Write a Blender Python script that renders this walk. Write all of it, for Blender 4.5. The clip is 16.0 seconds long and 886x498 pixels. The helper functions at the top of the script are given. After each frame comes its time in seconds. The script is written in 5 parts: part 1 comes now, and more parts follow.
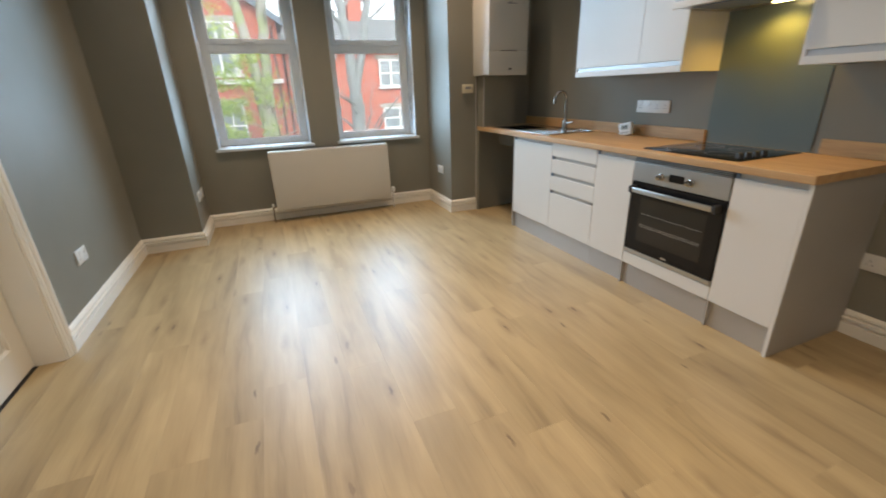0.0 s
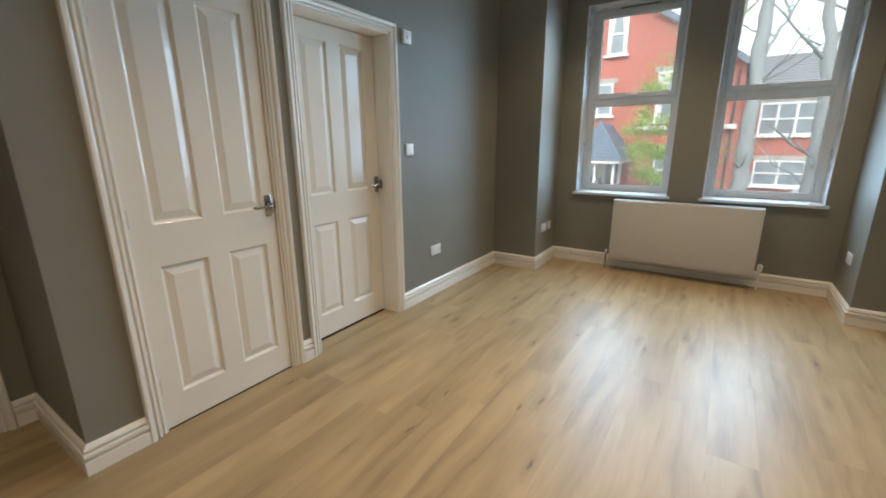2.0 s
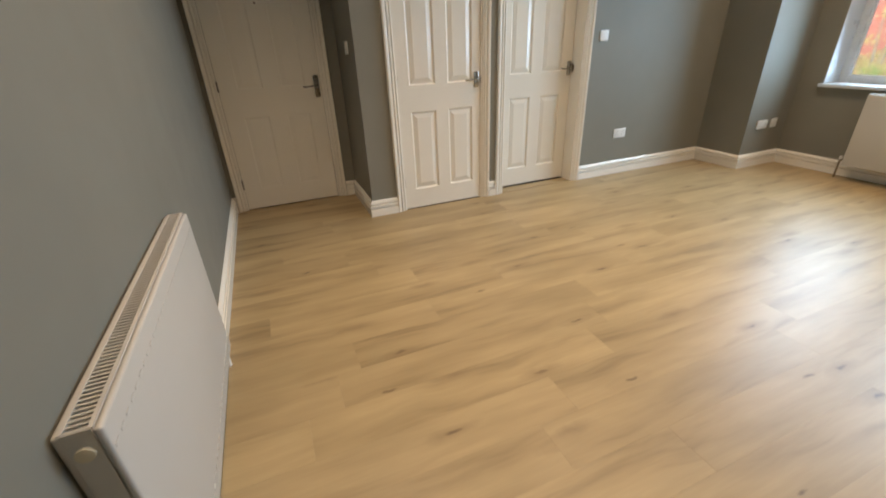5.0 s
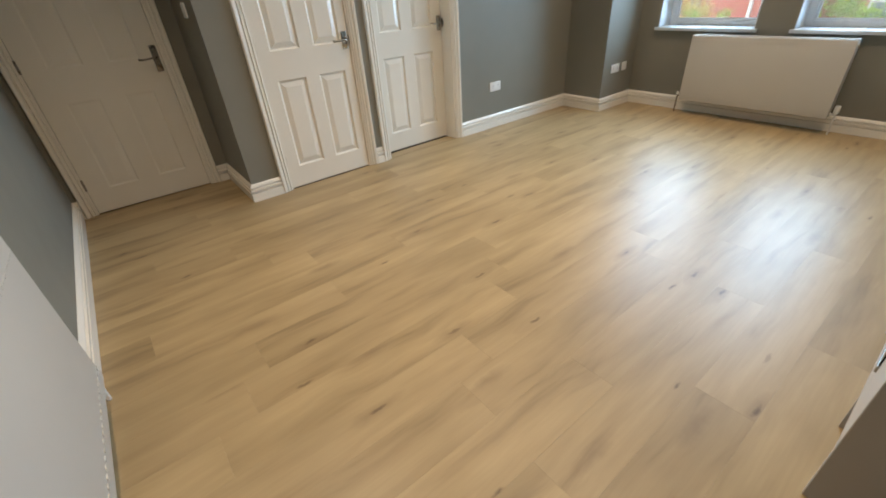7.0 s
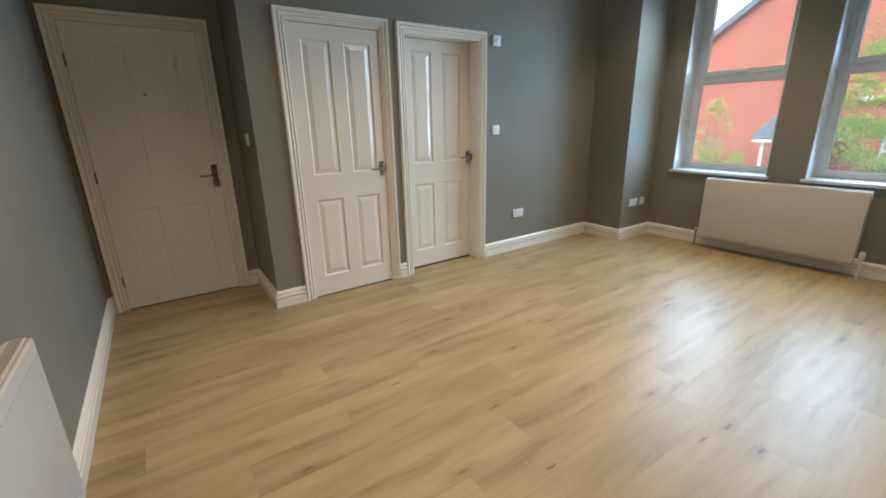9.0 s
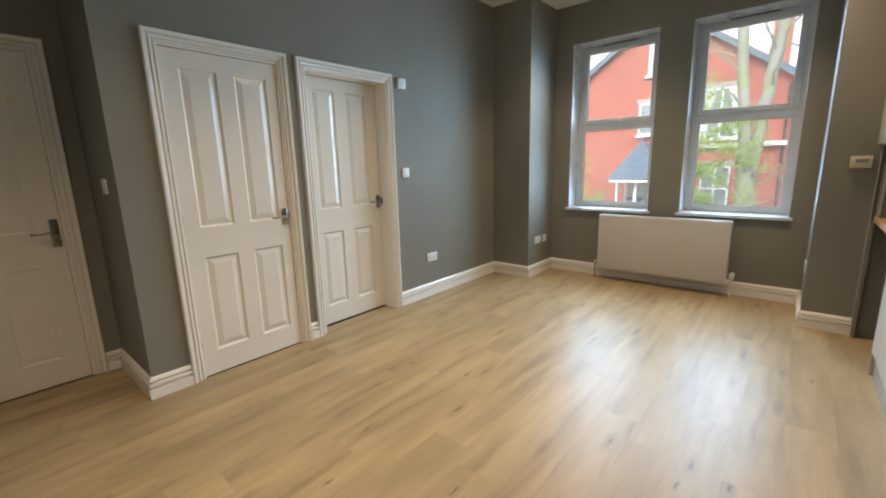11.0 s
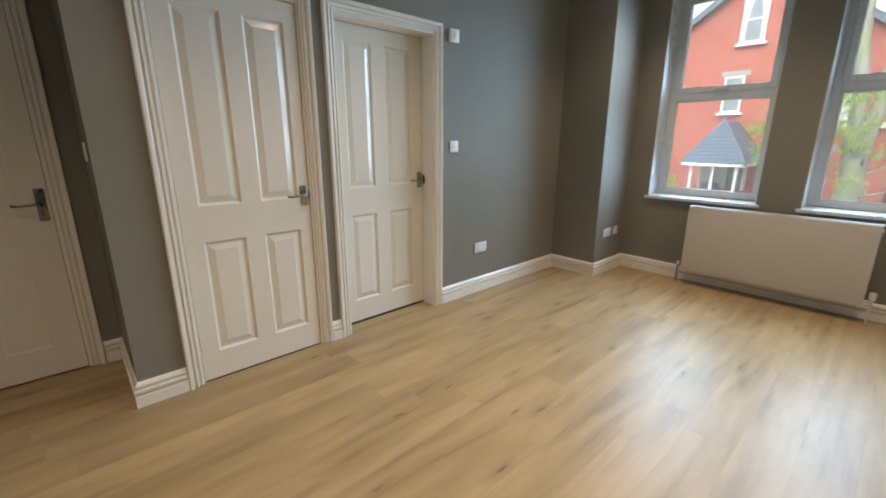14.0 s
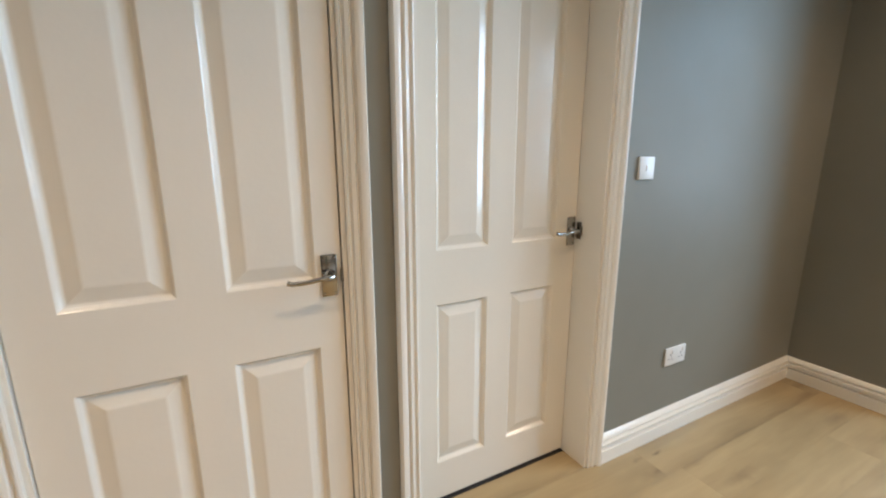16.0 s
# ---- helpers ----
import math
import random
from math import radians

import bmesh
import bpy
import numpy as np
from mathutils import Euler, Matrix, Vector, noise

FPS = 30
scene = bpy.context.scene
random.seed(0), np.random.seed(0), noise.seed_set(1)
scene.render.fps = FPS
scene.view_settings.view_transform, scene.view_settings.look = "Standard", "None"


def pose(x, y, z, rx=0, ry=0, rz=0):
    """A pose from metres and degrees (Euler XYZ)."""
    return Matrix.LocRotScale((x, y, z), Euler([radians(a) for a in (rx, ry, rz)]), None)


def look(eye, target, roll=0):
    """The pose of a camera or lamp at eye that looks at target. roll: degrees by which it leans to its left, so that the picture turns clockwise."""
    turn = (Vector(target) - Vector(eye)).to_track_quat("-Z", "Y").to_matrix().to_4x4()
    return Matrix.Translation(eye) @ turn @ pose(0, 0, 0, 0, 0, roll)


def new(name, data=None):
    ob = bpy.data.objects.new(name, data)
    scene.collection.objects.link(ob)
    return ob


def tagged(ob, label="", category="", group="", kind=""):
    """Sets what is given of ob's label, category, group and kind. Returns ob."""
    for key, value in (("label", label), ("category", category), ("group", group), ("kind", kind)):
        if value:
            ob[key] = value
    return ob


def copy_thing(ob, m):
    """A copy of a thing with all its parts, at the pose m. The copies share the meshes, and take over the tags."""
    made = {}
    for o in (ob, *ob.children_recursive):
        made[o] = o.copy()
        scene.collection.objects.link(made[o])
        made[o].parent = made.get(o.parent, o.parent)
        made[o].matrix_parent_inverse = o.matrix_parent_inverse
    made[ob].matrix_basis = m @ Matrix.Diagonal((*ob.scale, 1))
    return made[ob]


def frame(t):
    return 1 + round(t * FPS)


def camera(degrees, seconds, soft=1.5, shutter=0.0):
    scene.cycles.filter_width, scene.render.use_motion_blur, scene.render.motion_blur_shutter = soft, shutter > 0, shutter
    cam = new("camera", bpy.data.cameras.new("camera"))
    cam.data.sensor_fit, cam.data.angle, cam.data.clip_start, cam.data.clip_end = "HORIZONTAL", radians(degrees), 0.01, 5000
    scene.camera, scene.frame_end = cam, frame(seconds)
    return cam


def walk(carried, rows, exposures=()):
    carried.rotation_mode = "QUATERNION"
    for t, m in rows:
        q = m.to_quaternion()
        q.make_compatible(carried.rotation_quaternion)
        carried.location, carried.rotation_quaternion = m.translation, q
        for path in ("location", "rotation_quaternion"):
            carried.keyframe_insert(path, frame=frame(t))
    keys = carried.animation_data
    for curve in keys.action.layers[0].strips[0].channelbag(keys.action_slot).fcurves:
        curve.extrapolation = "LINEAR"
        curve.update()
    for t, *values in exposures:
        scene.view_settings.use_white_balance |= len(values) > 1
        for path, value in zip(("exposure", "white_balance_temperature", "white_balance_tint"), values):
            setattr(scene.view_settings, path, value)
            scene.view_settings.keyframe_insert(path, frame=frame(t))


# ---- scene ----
cam = camera(93.9, 16.0, soft=1.8, shutter=0.25)
PATH = [
    (0, (1.17, 0.458, 1.263), (1.856, 2.193, 0.542), -1.9),
    (0.5, (1.396, 0.549, 1.278), (1.61, 2.414, 0.587), -1.8),
    (1, (1.651, 0.648, 1.296), (1.305, 2.509, 0.651), -1.2),
    (1.5, (1.761, 0.656, 1.29), (0.984, 2.418, 0.749), -0.5),
    (2, (1.993, 0.565, 1.306), (0.919, 2.175, 0.804), -0.4),
    (2.5, (2.288, 0.538, 1.319), (0.99, 1.985, 0.846), -0.4),
    (3, (2.551, 0.46, 1.313), (1.117, 1.787, 0.884), -1.0),
    (3.5, (2.76, 0.359, 1.305), (1.214, 1.55, 0.863), -1.1),
    (4, (2.944, 0.332, 1.288), (1.283, 1.31, 0.754), -0.8),
    (4.5, (3.095, 0.328, 1.275), (1.382, 1.094, 0.583), -1.3),
    (5, (3.138, 0.29, 1.253), (1.476, 0.951, 0.359), -2.4),
    (5.2, (3.147, 0.269, 1.245), (1.527, 0.923, 0.271), -2.9),
    (7.3, (3.105, 0.336, 1.26), (1.756, 1.382, 0.218), -4.4),
    (7.5, (3.103, 0.333, 1.273), (1.721, 1.411, 0.311), -3.9),
    (8, (3.118, 0.353, 1.319), (1.605, 1.43, 0.578), -2.9),
    (8.2, (3.126, 0.362, 1.342), (1.557, 1.405, 0.672), -2.5),
    (10.3, (2.95, 0.347, 1.288), (1.399, 1.523, 0.824), -1.8),
    (10.5, (2.877, 0.357, 1.284), (1.406, 1.636, 0.833), -1.8),
    (11, (2.778, 0.375, 1.312), (1.5, 1.861, 0.914), -1.5),
    (11.5, (2.777, 0.405, 1.341), (1.636, 2.017, 1.027), -0.8),
    (12, (2.809, 0.414, 1.37), (1.724, 2.076, 1.12), -0.2),
    (12.5, (2.793, 0.425, 1.351), (1.686, 2.066, 1.069), 0.1),
    (13, (2.707, 0.449, 1.303), (1.516, 2.012, 0.929), 0.0),
    (13.5, (2.554, 0.624, 1.263), (1.251, 2.073, 0.815), -0.1),
    (14, (2.365, 0.84, 1.295), (0.935, 2.143, 0.788), 0.1),
    (14.5, (2.105, 1.028, 1.292), (0.57, 2.217, 0.809), -0.2),
    (15, (1.801, 1.218, 1.261), (0.19, 2.315, 0.814), -1.0),
    (15.5, (1.454, 1.459, 1.261), (-0.234, 2.443, 0.838), -0.4),
    (16, (1.075, 1.655, 1.277), (-0.657, 2.566, 0.862), -0.1),
]
EXPOSURES = (
    (0.0, 0.87, 6500, 11), (1.0, 0.72, 6400, 10), (2.0, 0.65, 6400, 10), (3.0, 0.69, 6500, 11), (3.5, 0.74, 6700, 12), (4.0, 0.78, 6750, 12), (5.0, 0.93, 6750, 12),
    (7.5, 0.84, 6250, 9), (8.0, 0.77, 6250, 9), (11.0, 0.83, 6500, 11), (12.0, 0.91, 6600, 11), (12.5, 0.91, 6600, 11), (13.0, 0.82, 6500, 11), (13.5, 0.71, 6450, 10), (14.0, 0.71, 6500, 11), (15.0, 0.91, 6550, 12), (16.0, 1.03, 6550, 13))
SKY, SUN, DAY_W, SPOT_W, HOOD_W = 0.125, 0.6, 17.8, 65.0, 4.6
walk(cam, [(t, look(eye, target, roll)) for t, eye, target, roll in PATH], EXPOSURES)

# ---- world, daylight, lamps ----
world = bpy.data.worlds.new("overcast_sky")
scene.world = world
world.use_nodes = True
wn, wl = world.node_tree.nodes, world.node_tree.links
sky = wn.new("ShaderNodeTexSky")
sky.sky_type, sky.sun_disc = "NISHITA", False
sky.sun_elevation, sky.sun_rotation = radians(42), radians(172)
sky.air_density, sky.dust_density, sky.ozone_density = 1.0, 3.0, 1.0
overcast = wn.new("ShaderNodeHueSaturation")
overcast.inputs["Saturation"].default_value, overcast.inputs["Value"].default_value = 0.3, 2.4
wl.new(sky.outputs[0], overcast.inputs["Color"])
wl.new(overcast.outputs[0], wn["Background"].inputs[0])
wn["Background"].inputs[1].default_value = SKY

sun = new("sun", bpy.data.lights.new("sun", "SUN"))
sun.data.energy, sun.data.angle, sun.data.color = SUN, radians(25), (1.0, 0.96, 0.9)
sun.matrix_world = look((2, -20, 30), (0, 14, 0))

# daylight in the two window openings, an upper and a lower light each, falling from the sky
for x0, x1 in ((0.69, 1.567), (1.87, 2.735)):
    for zc, tall in ((1.235, 0.80), (2.14, 0.76)):
        day = new("window_daylight", bpy.data.lights.new("window_daylight", "AREA"))
        day.data.shape, day.data.size, day.data.size_y = "RECTANGLE", x1 - x0 - 0.16, tall
        day.data.spread = radians(132)
        day.data.energy, day.data.color = DAY_W / 2, (0.48, 0.74, 1.0)
        day.matrix_world = look(((x0 + x1) / 2, 5.235, zc), ((x0 + x1) / 2, 0.0, zc - 5.235 * math.tan(radians(14))))

# ---- materials ----
MATS = {}


def nodes_of(name):
    m = bpy.data.materials.new(name)
    m.use_nodes = True
    t = m.node_tree
    return m, t.nodes, t.links, t.nodes["Principled BSDF"]


def coords(n, l, scale=(1, 1, 1), random_shift=False):
    tc = n.new("ShaderNodeTexCoord")
    mp = n.new("ShaderNodeMapping")
    mp.inputs["Scale"].default_value = scale
    l.new(tc.outputs["Object"], mp.inputs["Vector"])
    if random_shift:
        info = n.new("ShaderNodeObjectInfo")
        mul = n.new("ShaderNodeMath")
        mul.operation = "MULTIPLY"
        mul.inputs[1].default_value = 61.0
        l.new(info.outputs["Random"], mul.inputs[0])
        cb = n.new("ShaderNodeCombineXYZ")
        for i in range(3):
            l.new(mul.outputs[0], cb.inputs[i])
        l.new(cb.outputs[0], mp.inputs["Location"])
    return mp.outputs[0]


def noise_node(n, l, vec, scale, detail=4, rough=0.55):
    t = n.new("ShaderNodeTexNoise")
    t.inputs["Scale"].default_value, t.inputs["Detail"].default_value = scale, detail
    t.inputs["Roughness"].default_value = rough
    l.new(vec, t.inputs["Vector"])
    return t.outputs[0]


def ramp(n, l, fac, stops):
    r = n.new("ShaderNodeValToRGB")
    e = r.color_ramp.elements
    while len(e) < len(stops):
        e.new(0.5)
    for el, (p, c) in zip(e, stops):
        el.position, el.color = p, (*c, 1)
    l.new(fac, r.inputs[0])
    return r.outputs[0]


def mixed(n, l, fac, a, b, mode="MIX"):
    m = n.new("ShaderNodeMix")
    m.data_type, m.blend_type = "RGBA", mode
    for sock, v in ((m.inputs[0], fac), (m.inputs[6], a), (m.inputs[7], b)):
        if isinstance(v, (int, float)):
            sock.default_value = v
        elif isinstance(v, tuple):
            sock.default_value = (*v, 1)
        else:
            l.new(v, sock)
    return m.outputs[2]


def bump(n, l, p, height, strength, distance=0.002):
    b = n.new("ShaderNodeBump")
    b.inputs["Strength"].default_value, b.inputs["Distance"].default_value = strength, distance
    l.new(height, b.inputs["Height"])
    l.new(b.outputs[0], p.inputs["Normal"])


def painted(name, color, rough, vary=0.06, relief=0.08, fine=420, metal=0.0, coat=0.0):
    m, n, l, p = nodes_of(name)
    v = coords(n, l)
    big = noise_node(n, l, v, 1.7, 4)
    small = noise_node(n, l, v, fine, 2)
    lo, hi = tuple(c * (1 - vary) for c in color), tuple(min(1, c * (1 + vary)) for c in color)
    l.new(ramp(n, l, big, [(0.3, lo), (0.7, hi)]), p.inputs["Base Color"])
    l.new(ramp(n, l, noise_node(n, l, v, 6, 5), [(0.3, (rough * 0.95,) * 3), (0.7, (min(1, rough * 1.05),) * 3)]), p.inputs["Roughness"])
    p.inputs["Metallic"].default_value = metal
    p.inputs["Coat Weight"].default_value = coat
    bump(n, l, p, small, relief)
    MATS[name] = m
    return m


painted("grey_wall_paint", (0.242, 0.231, 0.194), 0.50, 0.05, 0.10, 260)
painted("ceiling_paint", (0.78, 0.77, 0.74), 0.8, 0.02, 0.08, 200)
painted("white_gloss", (0.86, 0.82, 0.735), 0.17, 0.02, 0.05, 35)
painted("door_gloss", (0.84, 0.793, 0.698), 0.16, 0.03, 0.10, 60)
painted("door_satin", (0.82, 0.775, 0.68), 0.42, 0.03, 0.10, 60)
painted("radiator_enamel", (0.60, 0.575, 0.525), 0.34, 0.02, 0.03, 200)
painted("upvc", (0.63, 0.68, 0.72), 0.28, 0.02, 0.03, 150)
painted("cabinet_white", (0.71, 0.685, 0.64), 0.3, 0.015, 0.02, 200)
painted("carcass_grey", (0.42, 0.40, 0.37), 0.45, 0.05, 0.05, 200)
painted("plinth_metal", (0.52, 0.51, 0.50), 0.42, 0.06, 0.05, 120, 0.6)
painted("end_panel_grey", (0.40, 0.375, 0.34), 0.42, 0.03, 0.04, 200)
painted("boiler_white", (0.62, 0.595, 0.54), 0.32, 0.02, 0.02, 200)
painted("plastic_white", (0.78, 0.77, 0.74), 0.32, 0.02, 0.02, 200)
painted("plastic_cream", (0.66, 0.59, 0.43), 0.4, 0.03, 0.02, 200)
painted("black_glass", (0.012, 0.012, 0.013), 0.06, 0.05, 0.0, 50)
MATS["black_glass"].node_tree.nodes["Principled BSDF"].inputs["Specular IOR Level"].default_value = 0.28
painted("black_plastic", (0.025, 0.025, 0.025), 0.45, 0.1, 0.05, 200)
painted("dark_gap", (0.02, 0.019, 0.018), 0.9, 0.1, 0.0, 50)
painted("plank_core", (0.26, 0.19, 0.11), 0.8, 0.1, 0.0, 50)
painted("grey_print", (0.25, 0.25, 0.26), 0.5, 0.05, 0.0, 50)
painted("lcd_grey", (0.33, 0.36, 0.30), 0.3, 0.03, 0.0, 50)
painted("flue_white", (0.75, 0.74, 0.71), 0.4, 0.03, 0.05, 90)
painted("stone_lintel", (0.36, 0.34, 0.31), 0.85, 0.15, 0.4, 40)
painted("far_white_paint", (0.72, 0.73, 0.74), 0.5, 0.06, 0.1, 30)
painted("tarmac", (0.05, 0.05, 0.052), 0.9, 0.2, 0.6, 60)
painted("paving", (0.22, 0.21, 0.2), 0.9, 0.2, 0.5, 30)
painted("car_white", (0.72, 0.73, 0.74), 0.2, 0.02, 0.0, 50, 0, 0.6)
painted("car_red", (0.25, 0.02, 0.02), 0.2, 0.05, 0.0, 50, 0, 0.6)
painted("rubber", (0.02, 0.02, 0.02), 0.8, 0.1, 0.2, 90)
painted("curtain", (0.6, 0.58, 0.55), 0.9, 0.1, 0.2, 30)
painted("oven_glass", (0.020, 0.019, 0.018), 0.16, 0.2, 0.0, 40)
painted("dark_room", (0.05, 0.055, 0.06), 0.35, 0.3, 0.0, 2)
painted("far_pane", (0.20, 0.24, 0.27), 0.08, 0.25, 0.0, 2)
painted("lead_grey", (0.13, 0.17, 0.22), 0.6, 0.1, 0.2, 40)


def metal(name, color, rough, brushed=False):
    m, n, l, p = nodes_of(name)
    p.inputs["Metallic"].default_value = 1.0
    v = coords(n, l, (2, 260, 260) if brushed else (1, 1, 1))
    t = noise_node(n, l, v, 3 if brushed else 25, 3)
    l.new(ramp(n, l, t, [(0.3, tuple(c * 0.9 for c in color)), (0.7, color)]), p.inputs["Base Color"])
    l.new(ramp(n, l, t, [(0.3, (rough * 0.75,) * 3), (0.7, (rough * 1.25,) * 3)]), p.inputs["Roughness"])
    MATS[name] = m
    return m


metal("aged_steel", (0.26, 0.24, 0.21), 0.3)
metal("chrome", (0.44, 0.425, 0.40), 0.14)
metal("stainless", (0.52, 0.51, 0.49), 0.36, True)
metal("sink_steel", (0.48, 0.46, 0.43), 0.16, True)
metal("dull_brass", (0.32, 0.26, 0.18), 0.35)


def glass(name, tint=(1, 1, 1), veil=0.0):
    m, n, l, p = nodes_of(name)
    out = n["Material Output"]
    tr, gl, fr, mx, veil_bsdf, md = (n.new("ShaderNode" + k) for k in ("BsdfTransparent", "BsdfGlossy", "Fresnel", "MixShader", "BsdfTranslucent", "MixShader"))
    tr.inputs[0].default_value = (*tint, 1)
    gl.inputs["Roughness"].default_value = 0.02
    fr.inputs["IOR"].default_value = 1.45
    # Milky glare over the view, put into the pane as a translucent share.
    veil_bsdf.inputs[0].default_value = (0.86, 0.92, 0.95, 1)
    veil_amount = ramp(n, l, noise_node(n, l, coords(n, l), 2.5, 5), [(0.3, (veil * 0.8,) * 3), (0.7, (veil * 1.2,) * 3)])
    l.new(veil_amount, md.inputs[0])
    l.new(tr.outputs[0], md.inputs[1])
    l.new(veil_bsdf.outputs[0], md.inputs[2])
    l.new(fr.outputs[0], mx.inputs[0])
    l.new(md.outputs[0], mx.inputs[1])
    l.new(gl.outputs[0], mx.inputs[2])
    l.new(mx.outputs[0], out.inputs[0])
    MATS[name] = m
    return m


MATS["grey_wall_paint"].node_tree.nodes["Principled BSDF"].inputs["Specular IOR Level"].default_value = 0.20
glass("window_glass", (0.96, 0.99, 0.985), 0.125)
glass("clear_glass", (0.95, 0.97, 0.98))


def splashback():
    m, n, l, p = nodes_of("splashback_glass")
    v = coords(n, l)
    l.new(ramp(n, l, noise_node(n, l, v, 2, 3), [(0.3, (0.150, 0.190, 0.192)), (0.7, (0.172, 0.210, 0.208))]), p.inputs["Base Color"])
    p.inputs["Roughness"].default_value = 0.16
    MATS["splashback_glass"] = m


splashback()


def oak_floor():
    m, n, l, p = nodes_of("oak_plank")
    v = coords(n, l, (1, 1, 1), True)

    def stretched(x, y, src=v):
        mp = n.new("ShaderNodeMapping")
        mp.inputs["Scale"].default_value = (x, y, 1)
        l.new(src, mp.inputs[0])
        return mp.outputs[0]

    # soft tawny and grey-brown bands along the board, bent by a slow wander
    wander = n.new("ShaderNodeTexNoise")
    wander.inputs["Scale"].default_value, wander.inputs["Detail"].default_value = 2.2, 2
    l.new(v, wander.inputs["Vector"])
    bent = n.new("ShaderNodeVectorMath")
    bent.operation = "MULTIPLY_ADD"
    bent.inputs[1].default_value = (0.10, 0.0, 0.0)
    l.new(wander.outputs["Color"], bent.inputs[0])
    l.new(v, bent.inputs[2])
    bands = noise_node(n, l, stretched(12.0, 1.05, bent.outputs[0]), 1.0, 4, 0.55)
    clouds = noise_node(n, l, stretched(5.0, 1.6), 1.0, 3, 0.5)
    grain = noise_node(n, l, stretched(110, 3.5), 1.0, 6, 0.65)
    base = ramp(n, l, bands, [(0.28, (0.272, 0.200, 0.107)), (0.42, (0.374, 0.279, 0.149)), (0.62, (0.428, 0.325, 0.176))])
    base = mixed(n, l, 0.7, base, ramp(n, l, clouds, [(0.34, (0.80, 0.79, 0.77)), (0.58, (1.03, 1.03, 1.03))]), "MULTIPLY")
    col = mixed(n, l, 0.15, base, ramp(n, l, grain, [(0.3, (0.66, 0.62, 0.56)), (0.62, (1.08, 1.07, 1.05))]), "MULTIPLY")
    # sparse knots: a dark core in a drawn-out brown smudge
    wob = n.new("ShaderNodeTexNoise")
    wob.inputs["Scale"].default_value, wob.inputs["Detail"].default_value = 22.0, 2
    l.new(v, wob.inputs["Vector"])
    add = n.new("ShaderNodeVectorMath")
    add.operation = "MULTIPLY_ADD"
    add.inputs[1].default_value = (0.11, 0.07, 0.0)
    l.new(wob.outputs["Color"], add.inputs[0])
    l.new(stretched(5.2, 1.25), add.inputs[2])
    vo = n.new("ShaderNodeTexVoronoi")
    vo.voronoi_dimensions = "2D"
    vo.inputs["Scale"].default_value = 1.0
    l.new(add.outputs[0], vo.inputs["Vector"])
    pick = n.new("ShaderNodeSeparateColor")
    l.new(vo.outputs["Color"], pick.inputs[0])
    for part_of, lo, hi, stops, tint in ((0, 0.36, 0.66, [(0.02, (0.48, 0.48, 0.48)), (0.16, (1, 1, 1))], (0.190, 0.128, 0.070)),
                                         (1, 0.30, 0.50, [(0.010, (0.25, 0.25, 0.25)), (0.050, (1, 1, 1))], (0.100, 0.062, 0.034))):
        spot = ramp(n, l, vo.outputs["Distance"], stops)
        rare = ramp(n, l, pick.outputs[part_of], [(lo, (0, 0, 0)), (hi, (1, 1, 1))])
        keep = n.new("ShaderNodeMath")
        keep.operation = "MAXIMUM"
        l.new(spot, keep.inputs[0])
        l.new(rare, keep.inputs[1])
        col = mixed(n, l, keep.outputs[0], tint, col)
    info = n.new("ShaderNodeObjectInfo")
    tone = ramp(n, l, info.outputs["Random"], [(0.0, (0.92, 0.915, 0.905)), (0.35, (0.975, 0.97, 0.965)), (0.7, (1.01, 1.01, 1.0)), (1.0, (1.045, 1.045, 1.035))])
    col = mixed(n, l, 1.0, col, tone, "MULTIPLY")
    l.new(col, p.inputs["Base Color"])
    l.new(ramp(n, l, grain, [(0.3, (0.405,) * 3), (0.7, (0.385,) * 3)]), p.inputs["Roughness"])
    p.inputs["Specular IOR Level"].default_value = 0.50
    bump(n, l, p, grain, 0.012, 0.0002)
    MATS["oak_plank"] = m


oak_floor()


def worktop_wood():
    m, n, l, p = nodes_of("oak_worktop")
    v = coords(n, l, (9, 1.0, 9))
    g = noise_node(n, l, v, 2.2, 6, 0.6)
    f = noise_node(n, l, coords(n, l, (160, 7, 160)), 1.0, 4)
    col = mixed(n, l, 0.35, ramp(n, l, g, [(0.3, (0.47, 0.275, 0.120)), (0.7, (0.60, 0.385, 0.185))]), ramp(n, l, f, [(0.3, (0.6, 0.55, 0.5)), (0.65, (1.05, 1.05, 1.05))]), "MULTIPLY")
    l.new(col, p.inputs["Base Color"])
    p.inputs["Roughness"].default_value = 0.48
    bump(n, l, p, f, 0.06, 0.0005)
    MATS["oak_worktop"] = m


worktop_wood()


